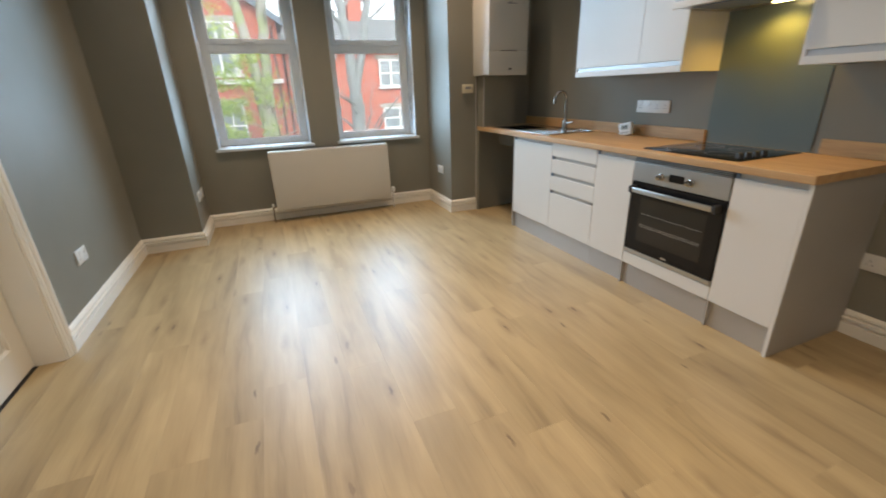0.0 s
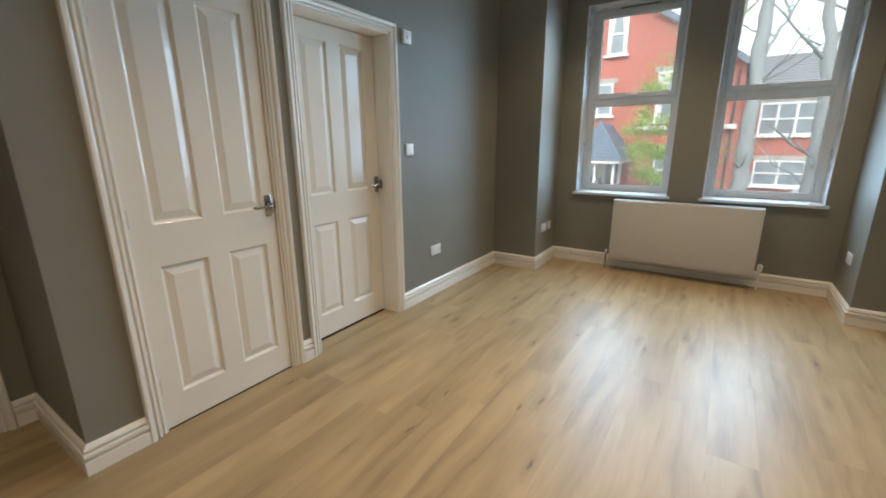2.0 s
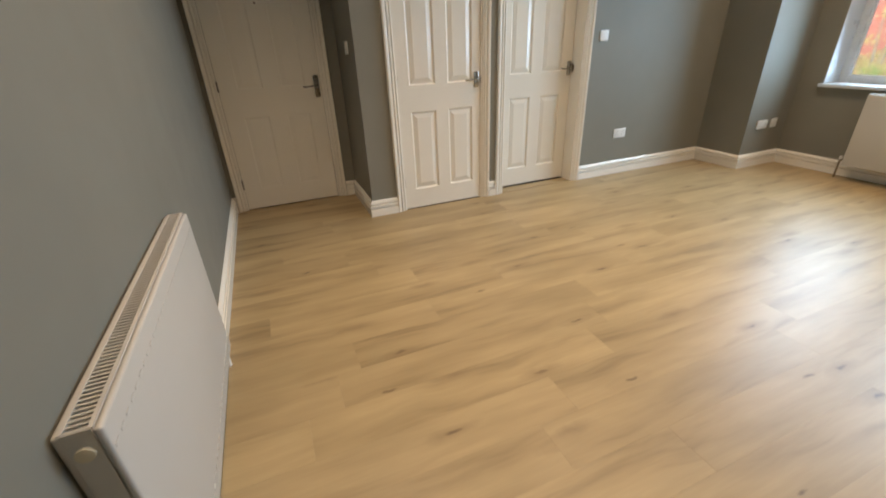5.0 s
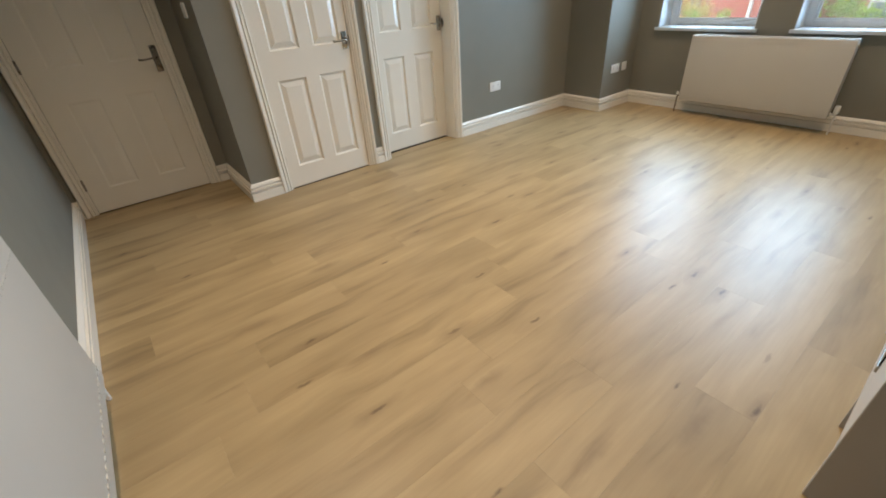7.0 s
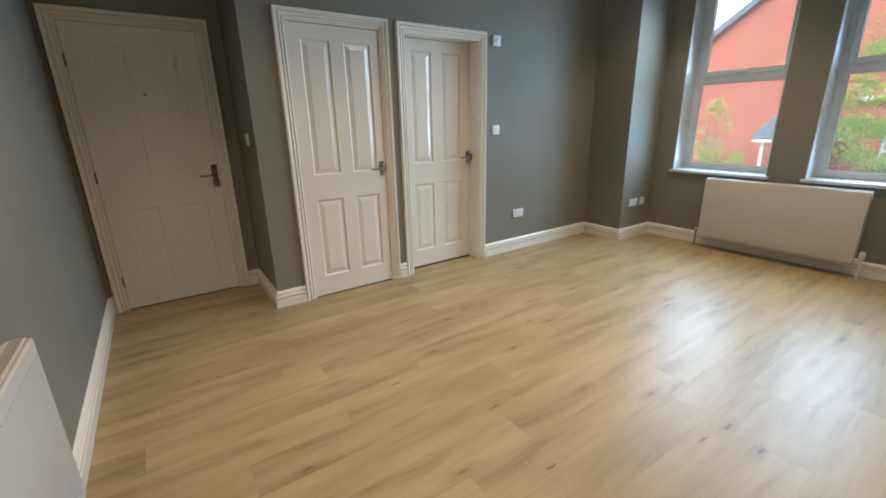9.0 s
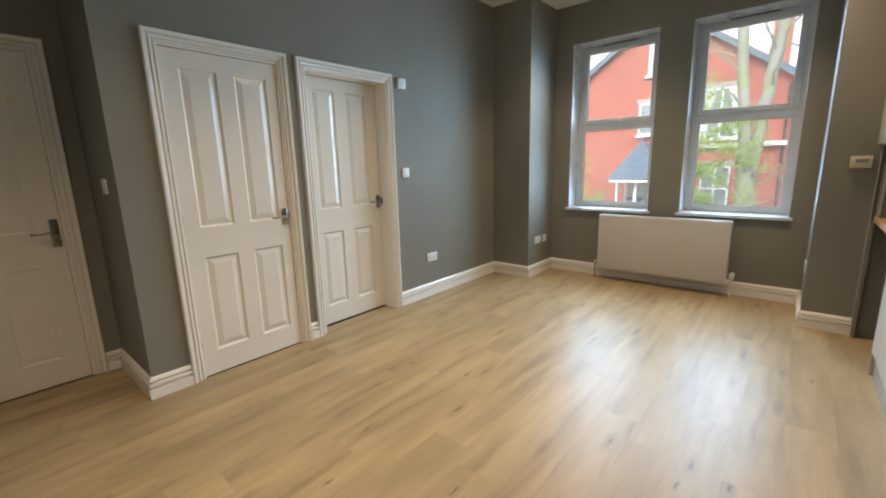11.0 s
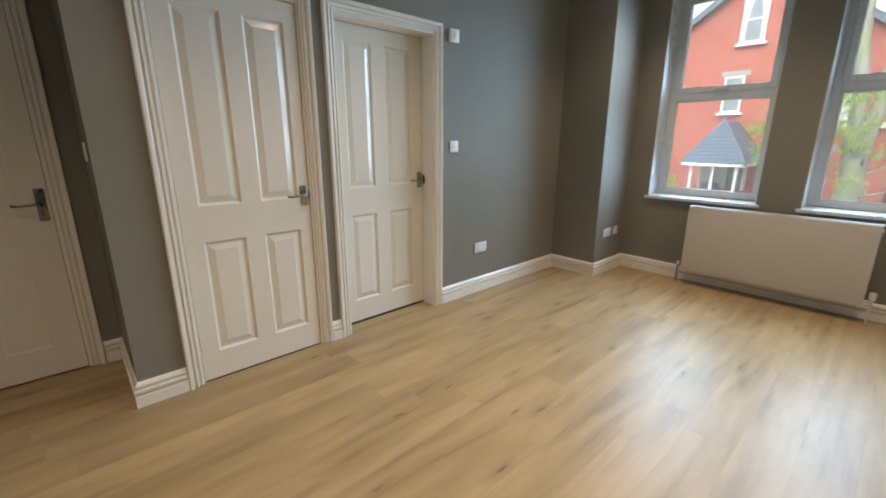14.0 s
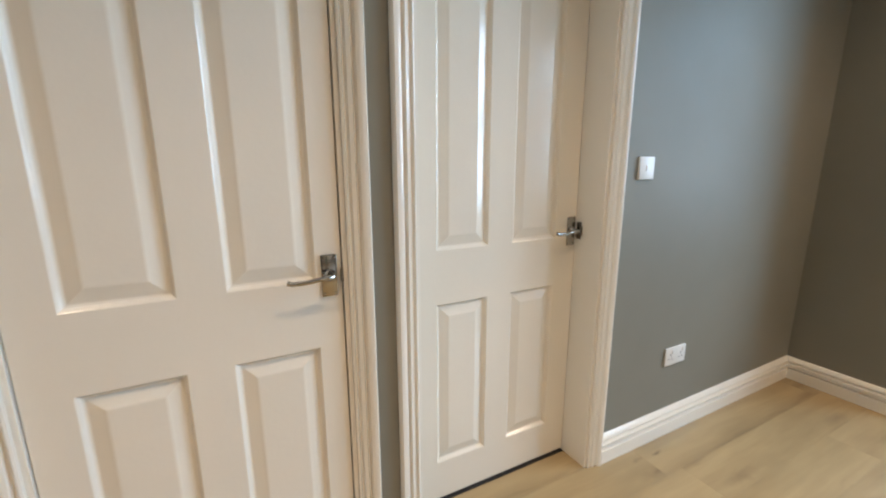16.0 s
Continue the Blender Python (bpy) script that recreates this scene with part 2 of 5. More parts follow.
def brickwork():
    m, n, l, p = nodes_of("red_brick")
    tc = n.new("ShaderNodeTexCoord")
    sp, cb = n.new("ShaderNodeSeparateXYZ"), n.new("ShaderNodeCombineXYZ")
    l.new(tc.outputs["Object"], sp.inputs[0])
    ad = n.new("ShaderNodeMath")
    l.new(sp.outputs[0], ad.inputs[0])
    l.new(sp.outputs[1], ad.inputs[1])
    l.new(ad.outputs[0], cb.inputs[0])
    l.new(sp.outputs[2], cb.inputs[1])
    b = n.new("ShaderNodeTexBrick")
    b.inputs["Scale"].default_value = 1.0
    for k, val in (("Brick Width", 0.225), ("Row Height", 0.075), ("Mortar Size", 0.010), ("Bias", 0.0)):
        b.inputs[k].default_value = val
    b.inputs["Color1"].default_value = (0.47, 0.090, 0.052, 1)
    b.inputs["Color2"].default_value = (0.36, 0.066, 0.038, 1)
    b.inputs["Mortar"].default_value = (0.46, 0.24, 0.18, 1)
    l.new(cb.outputs[0], b.inputs["Vector"])
    stain = noise_node(n, l, tc.outputs["Object"], 0.5, 5)
    col = mixed(n, l, 0.6, b.outputs[0], ramp(n, l, stain, [(0.3, (0.75, 0.72, 0.7)), (0.7, (1.1, 1.1, 1.1))]), "MULTIPLY")
    l.new(col, p.inputs["Base Color"])
    p.inputs["Roughness"].default_value = 0.9
    bump(n, l, p, b.outputs["Fac"], -0.4, 0.01)
    MATS["red_brick"] = m


brickwork()


def slates(name, dark, pale):
    m, n, l, p = nodes_of(name)
    v = coords(n, l)
    l.new(ramp(n, l, noise_node(n, l, v, 5, 5), [(0.3, dark), (0.7, pale)]), p.inputs["Base Color"])
    p.inputs["Roughness"].default_value = 0.55
    bump(n, l, p, noise_node(n, l, v, 30, 3), 0.3, 0.004)
    MATS[name] = m


slates("slate", (0.075, 0.11, 0.165), (0.14, 0.185, 0.25))
slates("weathered_slate", (0.15, 0.16, 0.17), (0.27, 0.28, 0.285))


def bark(name, dark, pale, moss_from):
    m, n, l, p = nodes_of(name)
    v = coords(n, l, (6, 6, 1.2))
    g = noise_node(n, l, v, 3, 6, 0.65)
    moss = noise_node(n, l, coords(n, l), 1.4, 4)
    col = mixed(n, l, ramp(n, l, moss, [(moss_from, (0, 0, 0)), (moss_from + 0.17, (1, 1, 1))]), ramp(n, l, g, [(0.3, dark), (0.7, pale)]), (0.26, 0.30, 0.15))
    l.new(col, p.inputs["Base Color"])
    p.inputs["Roughness"].default_value = 0.95
    bump(n, l, p, g, 0.35, 0.012)
    MATS[name] = m


bark("bark", (0.22, 0.21, 0.18), (0.38, 0.37, 0.33), 0.45)
bark("grey_bark", (0.20, 0.22, 0.225), (0.32, 0.345, 0.35), 0.72)


def leaf(name, a, b):
    m, n, l, p = nodes_of(name)
    g = n.new("ShaderNodeNewGeometry")
    l.new(ramp(n, l, g.outputs["Random Per Island"], [(0.0, a), (1.0, b)]), p.inputs["Base Color"])
    p.inputs["Roughness"].default_value = 0.6
    tr, mx = n.new("ShaderNodeBsdfTranslucent"), n.new("ShaderNodeMixShader")
    l.new(p.inputs["Base Color"].links[0].from_socket, tr.inputs["Color"])
    mx.inputs[0].default_value = 0.5
    l.new(p.outputs[0], mx.inputs[1])
    l.new(tr.outputs[0], mx.inputs[2])
    l.new(mx.outputs[0], n["Material Output"].inputs[0])
    MATS[name] = m


leaf("spring_leaf", (0.26, 0.42, 0.06), (0.46, 0.58, 0.13))
leaf("shrub_leaf", (0.08, 0.20, 0.06), (0.22, 0.38, 0.14))
leaf("autumn_leaf", (0.55, 0.52, 0.14), (0.72, 0.56, 0.24))


def grass_mat():
    m, n, l, p = nodes_of("grass")
    v = coords(n, l)
    l.new(ramp(n, l, noise_node(n, l, v, 2, 8), [(0.3, (0.035, 0.07, 0.015)), (0.7, (0.08, 0.13, 0.03))]), p.inputs["Base Color"])
    p.inputs["Roughness"].default_value = 0.95
    bump(n, l, p, noise_node(n, l, v, 40, 4), 0.8, 0.03)
    MATS["grass"] = m


grass_mat()


def glow(name, color, strength):
    m, n, l, p = nodes_of(name)
    p.inputs["Base Color"].default_value = (0.8, 0.8, 0.8, 1)
    p.inputs["Emission Color"].default_value = (*color, 1)
    p.inputs["Emission Strength"].default_value = strength
    MATS[name] = m


glow("lamp_warm", (1.0, 0.86, 0.66), 14)
glow("hood_lamp_glow", (1.0, 0.72, 0.26), 14)


# ---- mesh helpers ----
def link(name, bm, material, smooth=False):
    me = bpy.data.meshes.new(name)
    bmesh.ops.recalc_face_normals(bm, faces=bm.faces)
    bm.to_mesh(me)
    bm.free()
    me.materials.append(MATS[material])
    if smooth:
        for f in me.polygons:
            f.use_smooth = True
        me.set_sharp_from_angle(angle=radians(38))
    return new(name, me)


def part(name, bm, material, parent, label="", smooth=False):
    ob = link(name, bm, material, smooth)
    ob.parent = parent
    return tagged(ob, label)


def structure(name, bm, material, label="", category="", smooth=False):
    return tagged(link(name, bm, material, smooth), label, category, "", "structure")


def thing(name, label, category, m, group="", kind=""):
    ob = new(name)
    ob.empty_display_size = 0.1
    ob.matrix_basis = m
    return tagged(ob, label, category, group, kind)


def box(bm, x0, y0, z0, x1, y1, z1, bevel=0.0, seg=2):
    r = bmesh.ops.create_cube(bm, size=1.0, matrix=Matrix.Translation(((x0 + x1) / 2, (y0 + y1) / 2, (z0 + z1) / 2)) @ Matrix.Diagonal((abs(x1 - x0), abs(y1 - y0), abs(z1 - z0), 1)))
    if bevel:
        edges = list({e for v in r["verts"] for e in v.link_edges})
        bmesh.ops.bevel(bm, geom=edges, offset=bevel, segments=seg, affect="EDGES", profile=0.5, clamp_overlap=True)
    return bm


def boxes(*dims, bevel=0.0, seg=2):
    bm = bmesh.new()
    for d in dims:
        box(bm, *d, bevel=bevel, seg=seg)
    return bm


def tube(bm, pts, radii, seg=12, caps=True):
    pts = [Vector(p) for p in pts]
    if isinstance(radii, (int, float)):
        radii = [radii] * len(pts)
    rings, up = [], None
    for i, p in enumerate(pts):
        d = (pts[min(i + 1, len(pts) - 1)] - pts[max(i - 1, 0)]).normalized()
        if up is None:
            up = d.orthogonal().normalized()
        up = (up - d * up.dot(d)).normalized()
        side = d.cross(up)
        rings.append([bm.verts.new(p + (up * math.cos(a) + side * math.sin(a)) * radii[i]) for a in (2 * math.pi * k / seg for k in range(seg))])
    for a, b in zip(rings, rings[1:]):
        for k in range(seg):
            bm.faces.new((a[k], a[(k + 1) % seg], b[(k + 1) % seg], b[k]))
    if caps:
        bm.faces.new(rings[0][::-1])
        bm.faces.new(rings[-1])
    return bm


def lathe(bm, profile, m=Matrix(), seg=24):
    rings = []
    for r, z in profile:
        rings.append([bm.verts.new(m @ Vector((r * math.cos(a), r * math.sin(a), z))) for a in (2 * math.pi * k / seg for k in range(seg))])
    for a, b in zip(rings, rings[1:]):
        for k in range(seg):
            bm.faces.new((a[k], a[(k + 1) % seg], b[(k + 1) % seg], b[k]))
    bm.faces.new(rings[0][::-1])
    bm.faces.new(rings[-1])
    return bm


def sweep(bm, path, profile, place):
    """Sweeps a profile of (out, height) along a flat path with mitred corners; out is to the path's right."""
    path = [Vector(p) for p in path]
    cols = []
    for i, p in enumerate(path):
        dirs = []
        if i > 0:
            dirs.append((p - path[i - 1]).normalized())
        if i < len(path) - 1:
            dirs.append((path[i + 1] - p).normalized())
        ns = [Vector((d.y, -d.x)) for d in dirs]
        n = sum(ns, Vector((0, 0))).normalized()
        n = n / max(0.2, n.dot(ns[0]))
        cols.append([bm.verts.new(place(p.x + n.x * o, p.y + n.y * o, h)) for o, h in profile])
    k = len(profile)
    for a, b in zip(cols, cols[1:]):
        for j in range(k):
            bm.faces.new((a[j], b[j], b[(j + 1) % k], a[(j + 1) % k]))
    bm.faces.new(cols[0])
    bm.faces.new(cols[-1][::-1])
    return bm


def prism(bm, outline, depth0, depth1, place):
    """A solid from a flat outline between two depths."""
    a = [bm.verts.new(place(u, v, depth0)) for u, v in outline]
    b = [bm.verts.new(place(u, v, depth1)) for u, v in outline]
    n = len(outline)
    bm.faces.new(a)
    bm.faces.new(b[::-1])
    for i in range(n):
        bm.faces.new((a[i], b[i], b[(i + 1) % n], a[(i + 1) % n]))
    return bm


# ---- the room ----
H = 2.995                      # ceiling height
EAST, SOUTH, WEST, NICHE, NORTH = 3.81, -0.115, 0.0, -0.658, 5.14
PIER_L, PIER_LX = 4.56, 0.475  # left pier's face and side
PIER_R, PIER_RX = 4.50, 2.89   # right pier's face and side
NIB = 0.945
D1, D2, D3 = (-0.015, 0.785), (1.222, 1.930), (2.132, 2.906)
TOP = 2.016
WIN = ((0.685, 1.572), (1.865, 2.74))
SILL, HEAD = 0.775, 2.587

bm = boxes((-0.2, NIB, 0, 0, D2[0], H), (-0.2, D2[0], TOP, 0, D2[1], H), (-0.2, D2[1], 0, 0, D3[0], H),
           (-0.2, D3[0], TOP, 0, D3[1], H), (-0.2, D3[1], 0, 0, PIER_L, H), (NICHE, NIB, 0, -0.2, NIB + 0.12, H))
structure("wall_west", bm, "grey_wall_paint", "mid-grey painted plaster wall with two door openings", "wall")
bm = boxes((NICHE - 0.2, SOUTH, 0, NICHE, D1[0], H), (NICHE - 0.2, D1[0], TOP, NICHE, D1[1], H), (NICHE - 0.2, D1[1], 0, NICHE, NIB + 0.12, H))
structure("wall_entrance", bm, "grey_wall_paint", "mid-grey painted wall of the entrance niche", "wall")
structure("wall_south", boxes((NICHE - 0.2, SOUTH - 0.2, 0, EAST + 0.2, SOUTH, H)), "grey_wall_paint", "mid-grey painted plaster wall behind a radiator", "wall")
structure("wall_east", boxes((EAST, SOUTH, 0, EAST + 0.2, PIER_R, H)), "grey_wall_paint", "mid-grey painted plaster wall behind the kitchen", "wall")
structure("wall_pier_left", boxes((-0.2, PIER_L, 0, PIER_LX, NORTH, H)), "grey_wall_paint", "mid-grey painted pier beside the window recess", "wall")
structure("wall_pier_right", boxes((PIER_RX, PIER_R, 0, EAST + 0.2, NORTH, H)), "grey_wall_paint", "mid-grey painted pier carrying the boiler", "wall")
(a0, a1), (b0, b1) = WIN
Y0, Y1 = NORTH, NORTH + 0.34
bm = boxes((-0.2, Y0, 0, EAST + 0.2, Y1, SILL), (-0.2, Y0, HEAD, EAST + 0.2, Y1, H), (-0.2, Y0, SILL, a0, Y1, HEAD),
           (a1, Y0, SILL, b0, Y1, HEAD), (b1, Y0, SILL, EAST + 0.2, Y1, HEAD))
structure("wall_north", bm, "grey_wall_paint", "mid-grey painted outer wall with two sash-sized windows", "wall")
structure("ceiling", boxes((NICHE - 0.2, SOUTH - 0.2, H, EAST + 0.2, Y1, H + 0.12)), "ceiling_paint", "plain white painted ceiling", "ceiling")
floor = structure("floor", boxes((NICHE - 0.2, SOUTH - 0.2, -0.15, EAST + 0.2, Y1, -0.011)), "plank_core", "light oak laminate floor in long planks", "floor")

structure("wall_behind_doors", boxes((-0.36, NIB + 0.12, 0, -0.24, PIER_L, H), (NICHE - 0.36, SOUTH, 0, NICHE - 0.24, NIB + 0.12, H), (NICHE - 0.24, NIB + 0.121, 0, -0.361, NIB + 0.2, H), (-0.24, PIER_L, 0, -0.2, PIER_L + 0.1, H), (-0.24, NIB + 0.121, H - 0.1, -0.2, PIER_L, H)), "grey_wall_paint", "plain dark wall beyond the closed doors", "wall")

# skirting with a moulded top
SK = [(0, 0.001), (0.022, 0.001), (0.022, 0.062), (0.006, 0.066), (0.006, 0.075), (0.022, 0.079), (0.022, 0.092), (0.005, 0.097),
      (0.005, 0.104), (0.0165, 0.108), (0.0145, 0.118), (0.0060, 0.127), (0.003, 0.132), (0, 0.132)]
flat = lambda u, v, h: (u, v, h)
for run in ([(NICHE, 0.854), (NICHE, NIB), (WEST, NIB), (WEST, 1.154)], [(WEST, 1.998), (WEST, 2.064)],
            [(WEST, 2.974), (WEST, PIER_L), (PIER_LX, PIER_L), (PIER_LX, NORTH), (PIER_RX, NORTH), (PIER_RX, PIER_R), (3.181, PIER_R)],
            [(EAST, 1.434), (EAST, SOUTH), (NICHE, SOUTH), (NICHE, -0.084)]):
    structure("baseboard", sweep(bmesh.new(), run, SK, flat), "white_gloss", "white gloss moulded skirting board along the grey wall", "skirting board", True)

# architraves: out from the opening, proud of the wall
AR = [(0.0, 0.0), (0.0, 0.010), (0.006, 0.013), (0.011, 0.003), (0.015, 0.003), (0.019, 0.014), (0.029, 0.018), (0.034, 0.005), (0.038, 0.005), (0.042, 0.019), (0.052, 0.025),
      (0.062, 0.025), (0.0665, 0.019), (0.0665, 0.0)]


def architrave(name, y0, y1, top, wall_x):
    # walked so that the right-hand side points away from the opening
    path = [(y1 + 0.0, 0.001), (y1 + 0.0, top), (y0, top), (y0, 0.001)]
    return structure(name, sweep(bmesh.new(), path, AR, lambda u, v, h: (wall_x + h, u, v)), "white_gloss",
                     "white gloss moulded door architrave", "architrave", True)


def door_lining(y0, y1, top, x0, x1, leaf_x):
    t = 0.012
    bm = boxes((x0, y0 - 0.001, 0.001, x1, y0 + t, top), (x0, y1 - t, 0.001, x1, y1 + 0.001, top), (x0, y0 + t, top - t, x1, y1 - t, top + 0.001))
    structure("trim", bm, "white_gloss", "white gloss door lining", "door lining")


def panel_rings(bm, x0, x1, z0, z1, steps, back):
    """A moulded panel: nested rectangles, each (inset, depth)."""
    rings = []
    for ins, dep in steps:
        rings.append([bm.verts.new(c) for c in ((x0 + ins, dep, z0 + ins), (x1 - ins, dep, z0 + ins), (x1 - ins, dep, z1 - ins), (x0 + ins, dep, z1 - ins))])
    for a, b in zip(rings, rings[1:]):
        for k in range(4):
            bm.faces.new((a[k], a[(k + 1) % 4], b[(k + 1) % 4], b[k]))
    bm.faces.new(rings[-1])
    rear = [bm.verts.new((v.co.x, back, v.co.z)) for v in rings[0]]
    for k in range(4):
        bm.faces.new((rings[0][k], rear[k], rear[(k + 1) % 4], rings[0][(k + 1) % 4]))
    bm.faces.new(rear[::-1])
    return bm


PANEL = [(0.0, 0.0), (0.003, 0.0022), (0.009, 0.0105), (0.013, 0.0125), (0.016, 0.0125), (0.042, 0.0050), (0.047, 0.0034), (0.051, 0.0028)]


def lever_handle(door, x, z, tall, side, mat):
    """Lever on a backplate; the lever points to side (-1 or 1) along the leaf."""
    plate = part("door_handle", boxes((x - 0.021, -0.007, z - tall * 0.55, x + 0.021, -0.0005, z + tall * 0.45), bevel=0.004), mat, door, "chrome lever door handle on a backplate", True)
    part("rose", lathe(bmesh.new(), [(0.0135, 0), (0.0135, 0.004), (0.010, 0.008), (0.0085, 0.012)], pose(x, -0.0065, z, 90), 18), mat, plate, "", True)
    bm = tube(bmesh.new(), [(x, -0.012, z), (x, -0.032, z), (x, -0.043, z), (x + side * 0.010, -0.050, z), (x + side * 0.035, -0.052, z - 0.001), (x + side * 0.07, -0.051, z - 0.005),
                            (x + side * 0.100, -0.049, z - 0.005), (x + side * 0.112, -0.047, z - 0.001)], [0.0085, 0.008, 0.008, 0.0078, 0.0066, 0.0060, 0.0062, 0.0070], 12)
    part("lever", bm, mat, plate, "", True)
    for dx in (-0.0145, 0.0145) if tall < 0.15 else (0.0,):
        for dz in (tall * 0.45 - 0.008, -tall * 0.55 + 0.008):
            bm = lathe(bmesh.new(), [(0.0032, 0), (0.0032, 0.0012), (0.0015, 0.0018)], pose(x + dx, -0.007, z + dz, 90), 10)
            part("screw", bm, mat, plate, "", True)
    if tall < 0.15:
        return
    bm = boxes((x - 0.004, -0.0078, z - tall * 0.40, x + 0.004, -0.0068, z - tall * 0.40 + 0.022), bevel=0.001)
    part("keyhole", bm, "black_plastic", plate)


def panel_door(name, label, leaf_x, y0, y1, cols, rows, handle_y, handle_z, tall, hinge_left=True, spyhole=False, mat="chrome", gap=0.008, relief=1.0, paint="door_gloss"):
    """A four-panel moulded leaf, its face to +x at leaf_x."""
    w = y1 - y0 - 0.006
    door = thing(name, label, "door", pose(leaf_x, y0 + 0.003, gap, 0, 0, 90), "", "structure")
    top = TOP - 0.016 - gap
    xs = [0, cols[0][0] - y0, cols[0][1] - y0, cols[1][0] - y0, cols[1][1] - y0, w]
    zs = [0, rows[0][0], rows[0][1], rows[1][0], rows[1][1], top]
    bm = bmesh.new()
    d = 0.038
    for i in (0, 2, 4):
        box(bm, xs[i], 0, 0, xs[i + 1], d, top)
    for i in (1, 3):
        for j in (0, 2, 4):
            box(bm, xs[i], 0, zs[j], xs[i + 1], d, zs[j + 1])
    part("leaf", bm, paint, door)
    for i in (1, 3):
        for j in (1, 3):
            part("panel", panel_rings(bmesh.new(), xs[i], xs[i + 1], zs[j], zs[j + 1], [(i_, d_ * relief) for i_, d_ in PANEL], d), paint, door)
    hx = handle_y - y0
    lever_handle(door, hx, handle_z, tall, -1, mat)
    for z in (0.22, 1.0, 1.76):
        x = -0.003 if hinge_left else w + 0.003
        bm = tube(bmesh.new(), [(x, -0.004, z - 0.04), (x, -0.004, z + 0.04)], 0.0045 if relief == 1.0 else 0.007, 8)
        part("hinge", bm, "dull_brass" if relief == 1.0 else "aged_steel", door, "metal butt hinge", True)
    part("latch", boxes((w - 0.002, 0.004, handle_z - 0.05, w + 0.0035, 0.012, handle_z + 0.02)), "dull_brass", door)
    if spyhole:
        bm = lathe(bmesh.new(), [(0.008, 0), (0.008, 0.003), (0.005, 0.004)], pose(0.385, 0, 1.555, 90), 14)
        part("spyhole", bm, "dull_brass", door, "small brass door viewer", True)
    return door


architrave("trim", D1[0], D1[1], TOP, NICHE)
door_lining(D1[0], D1[1], TOP, NICHE - 0.2, NICHE, 0)
panel_door("door_1", "closed off-white four-panel entrance door with a spyhole", NICHE - 0.004, D1[0] + 0.012, D1[1] - 0.012, ((0.127, 0.320), (0.455, 0.645)),
           ((0.165, 0.757), (0.968, 1.875)), 0.733, 0.965, 0.17, True, True, "aged_steel", relief=0.42, paint="door_satin")
architrave("trim", D2[0], D2[1], TOP, 0)
door_lining(D2[0], D2[1], TOP, -0.2, 0, 0)
panel_door("door_2", "closed white gloss four-panel cupboard door", -0.010, D2[0] + 0.012, D2[1] - 0.012, ((1.322, 1.533), (1.634, 1.845)),
           ((0.155, 0.772), (0.960, 1.895)), 1.879, 0.978, 0.115)
architrave("trim", D3[0], D3[1], TOP, 0)
door_lining(D3[0], D3[1], TOP, -0.2, 0, 0)
panel_door("door_3", "closed white gloss four-panel door set back in its lining", -0.132, D3[0] + 0.012, D3[1] - 0.012, ((2.262, 2.470), (2.575, 2.783)),
           ((0.155, 0.780), (0.970, 1.895)), 2.860, 0.998, 0.115, gap=0.012)
for y, x, z in ((D3[1] - 0.0135, -0.100, 1.010), (D2[1] - 0.0135, 0.002, 0.985)):
    keep_plate = boxes((x - 0.026, y - 0.0012, z - 0.038, x - 0.003, y + 0.001, z + 0.030), bevel=0.0008)
    box(keep_plate, x - 0.003, y - 0.007, z - 0.022, x + 0.004, y + 0.001, z + 0.014, bevel=0.0015)
    structure("trim", keep_plate, "aged_steel", "dark metal latch keep on the door lining", "latch keep")
# Two near-black strips give the gaps under doors 3 and 2 their shade.
structure("threshold_and_gap_shade", boxes((-0.172, D3[0] + 0.013, -0.009, -0.122, D3[1] - 0.013, 0.003)), "dark_gap", "dark strip standing in for the shade under the closed door", "threshold")
structure("threshold_and_gap_shade", boxes((-0.050, D2[0] + 0.013, -0.009, -0.0085, D2[1] - 0.013, 0.002)), "dark_gap", "dark strip standing in for the shade under the closed door", "threshold")
structure("threshold_and_gap_shade", boxes((-0.094, D3[0] + 0.012, -0.009, -0.002, D3[1] - 0.012, 0.002)), "oak_plank", "wooden threshold strip in the doorway", "threshold")


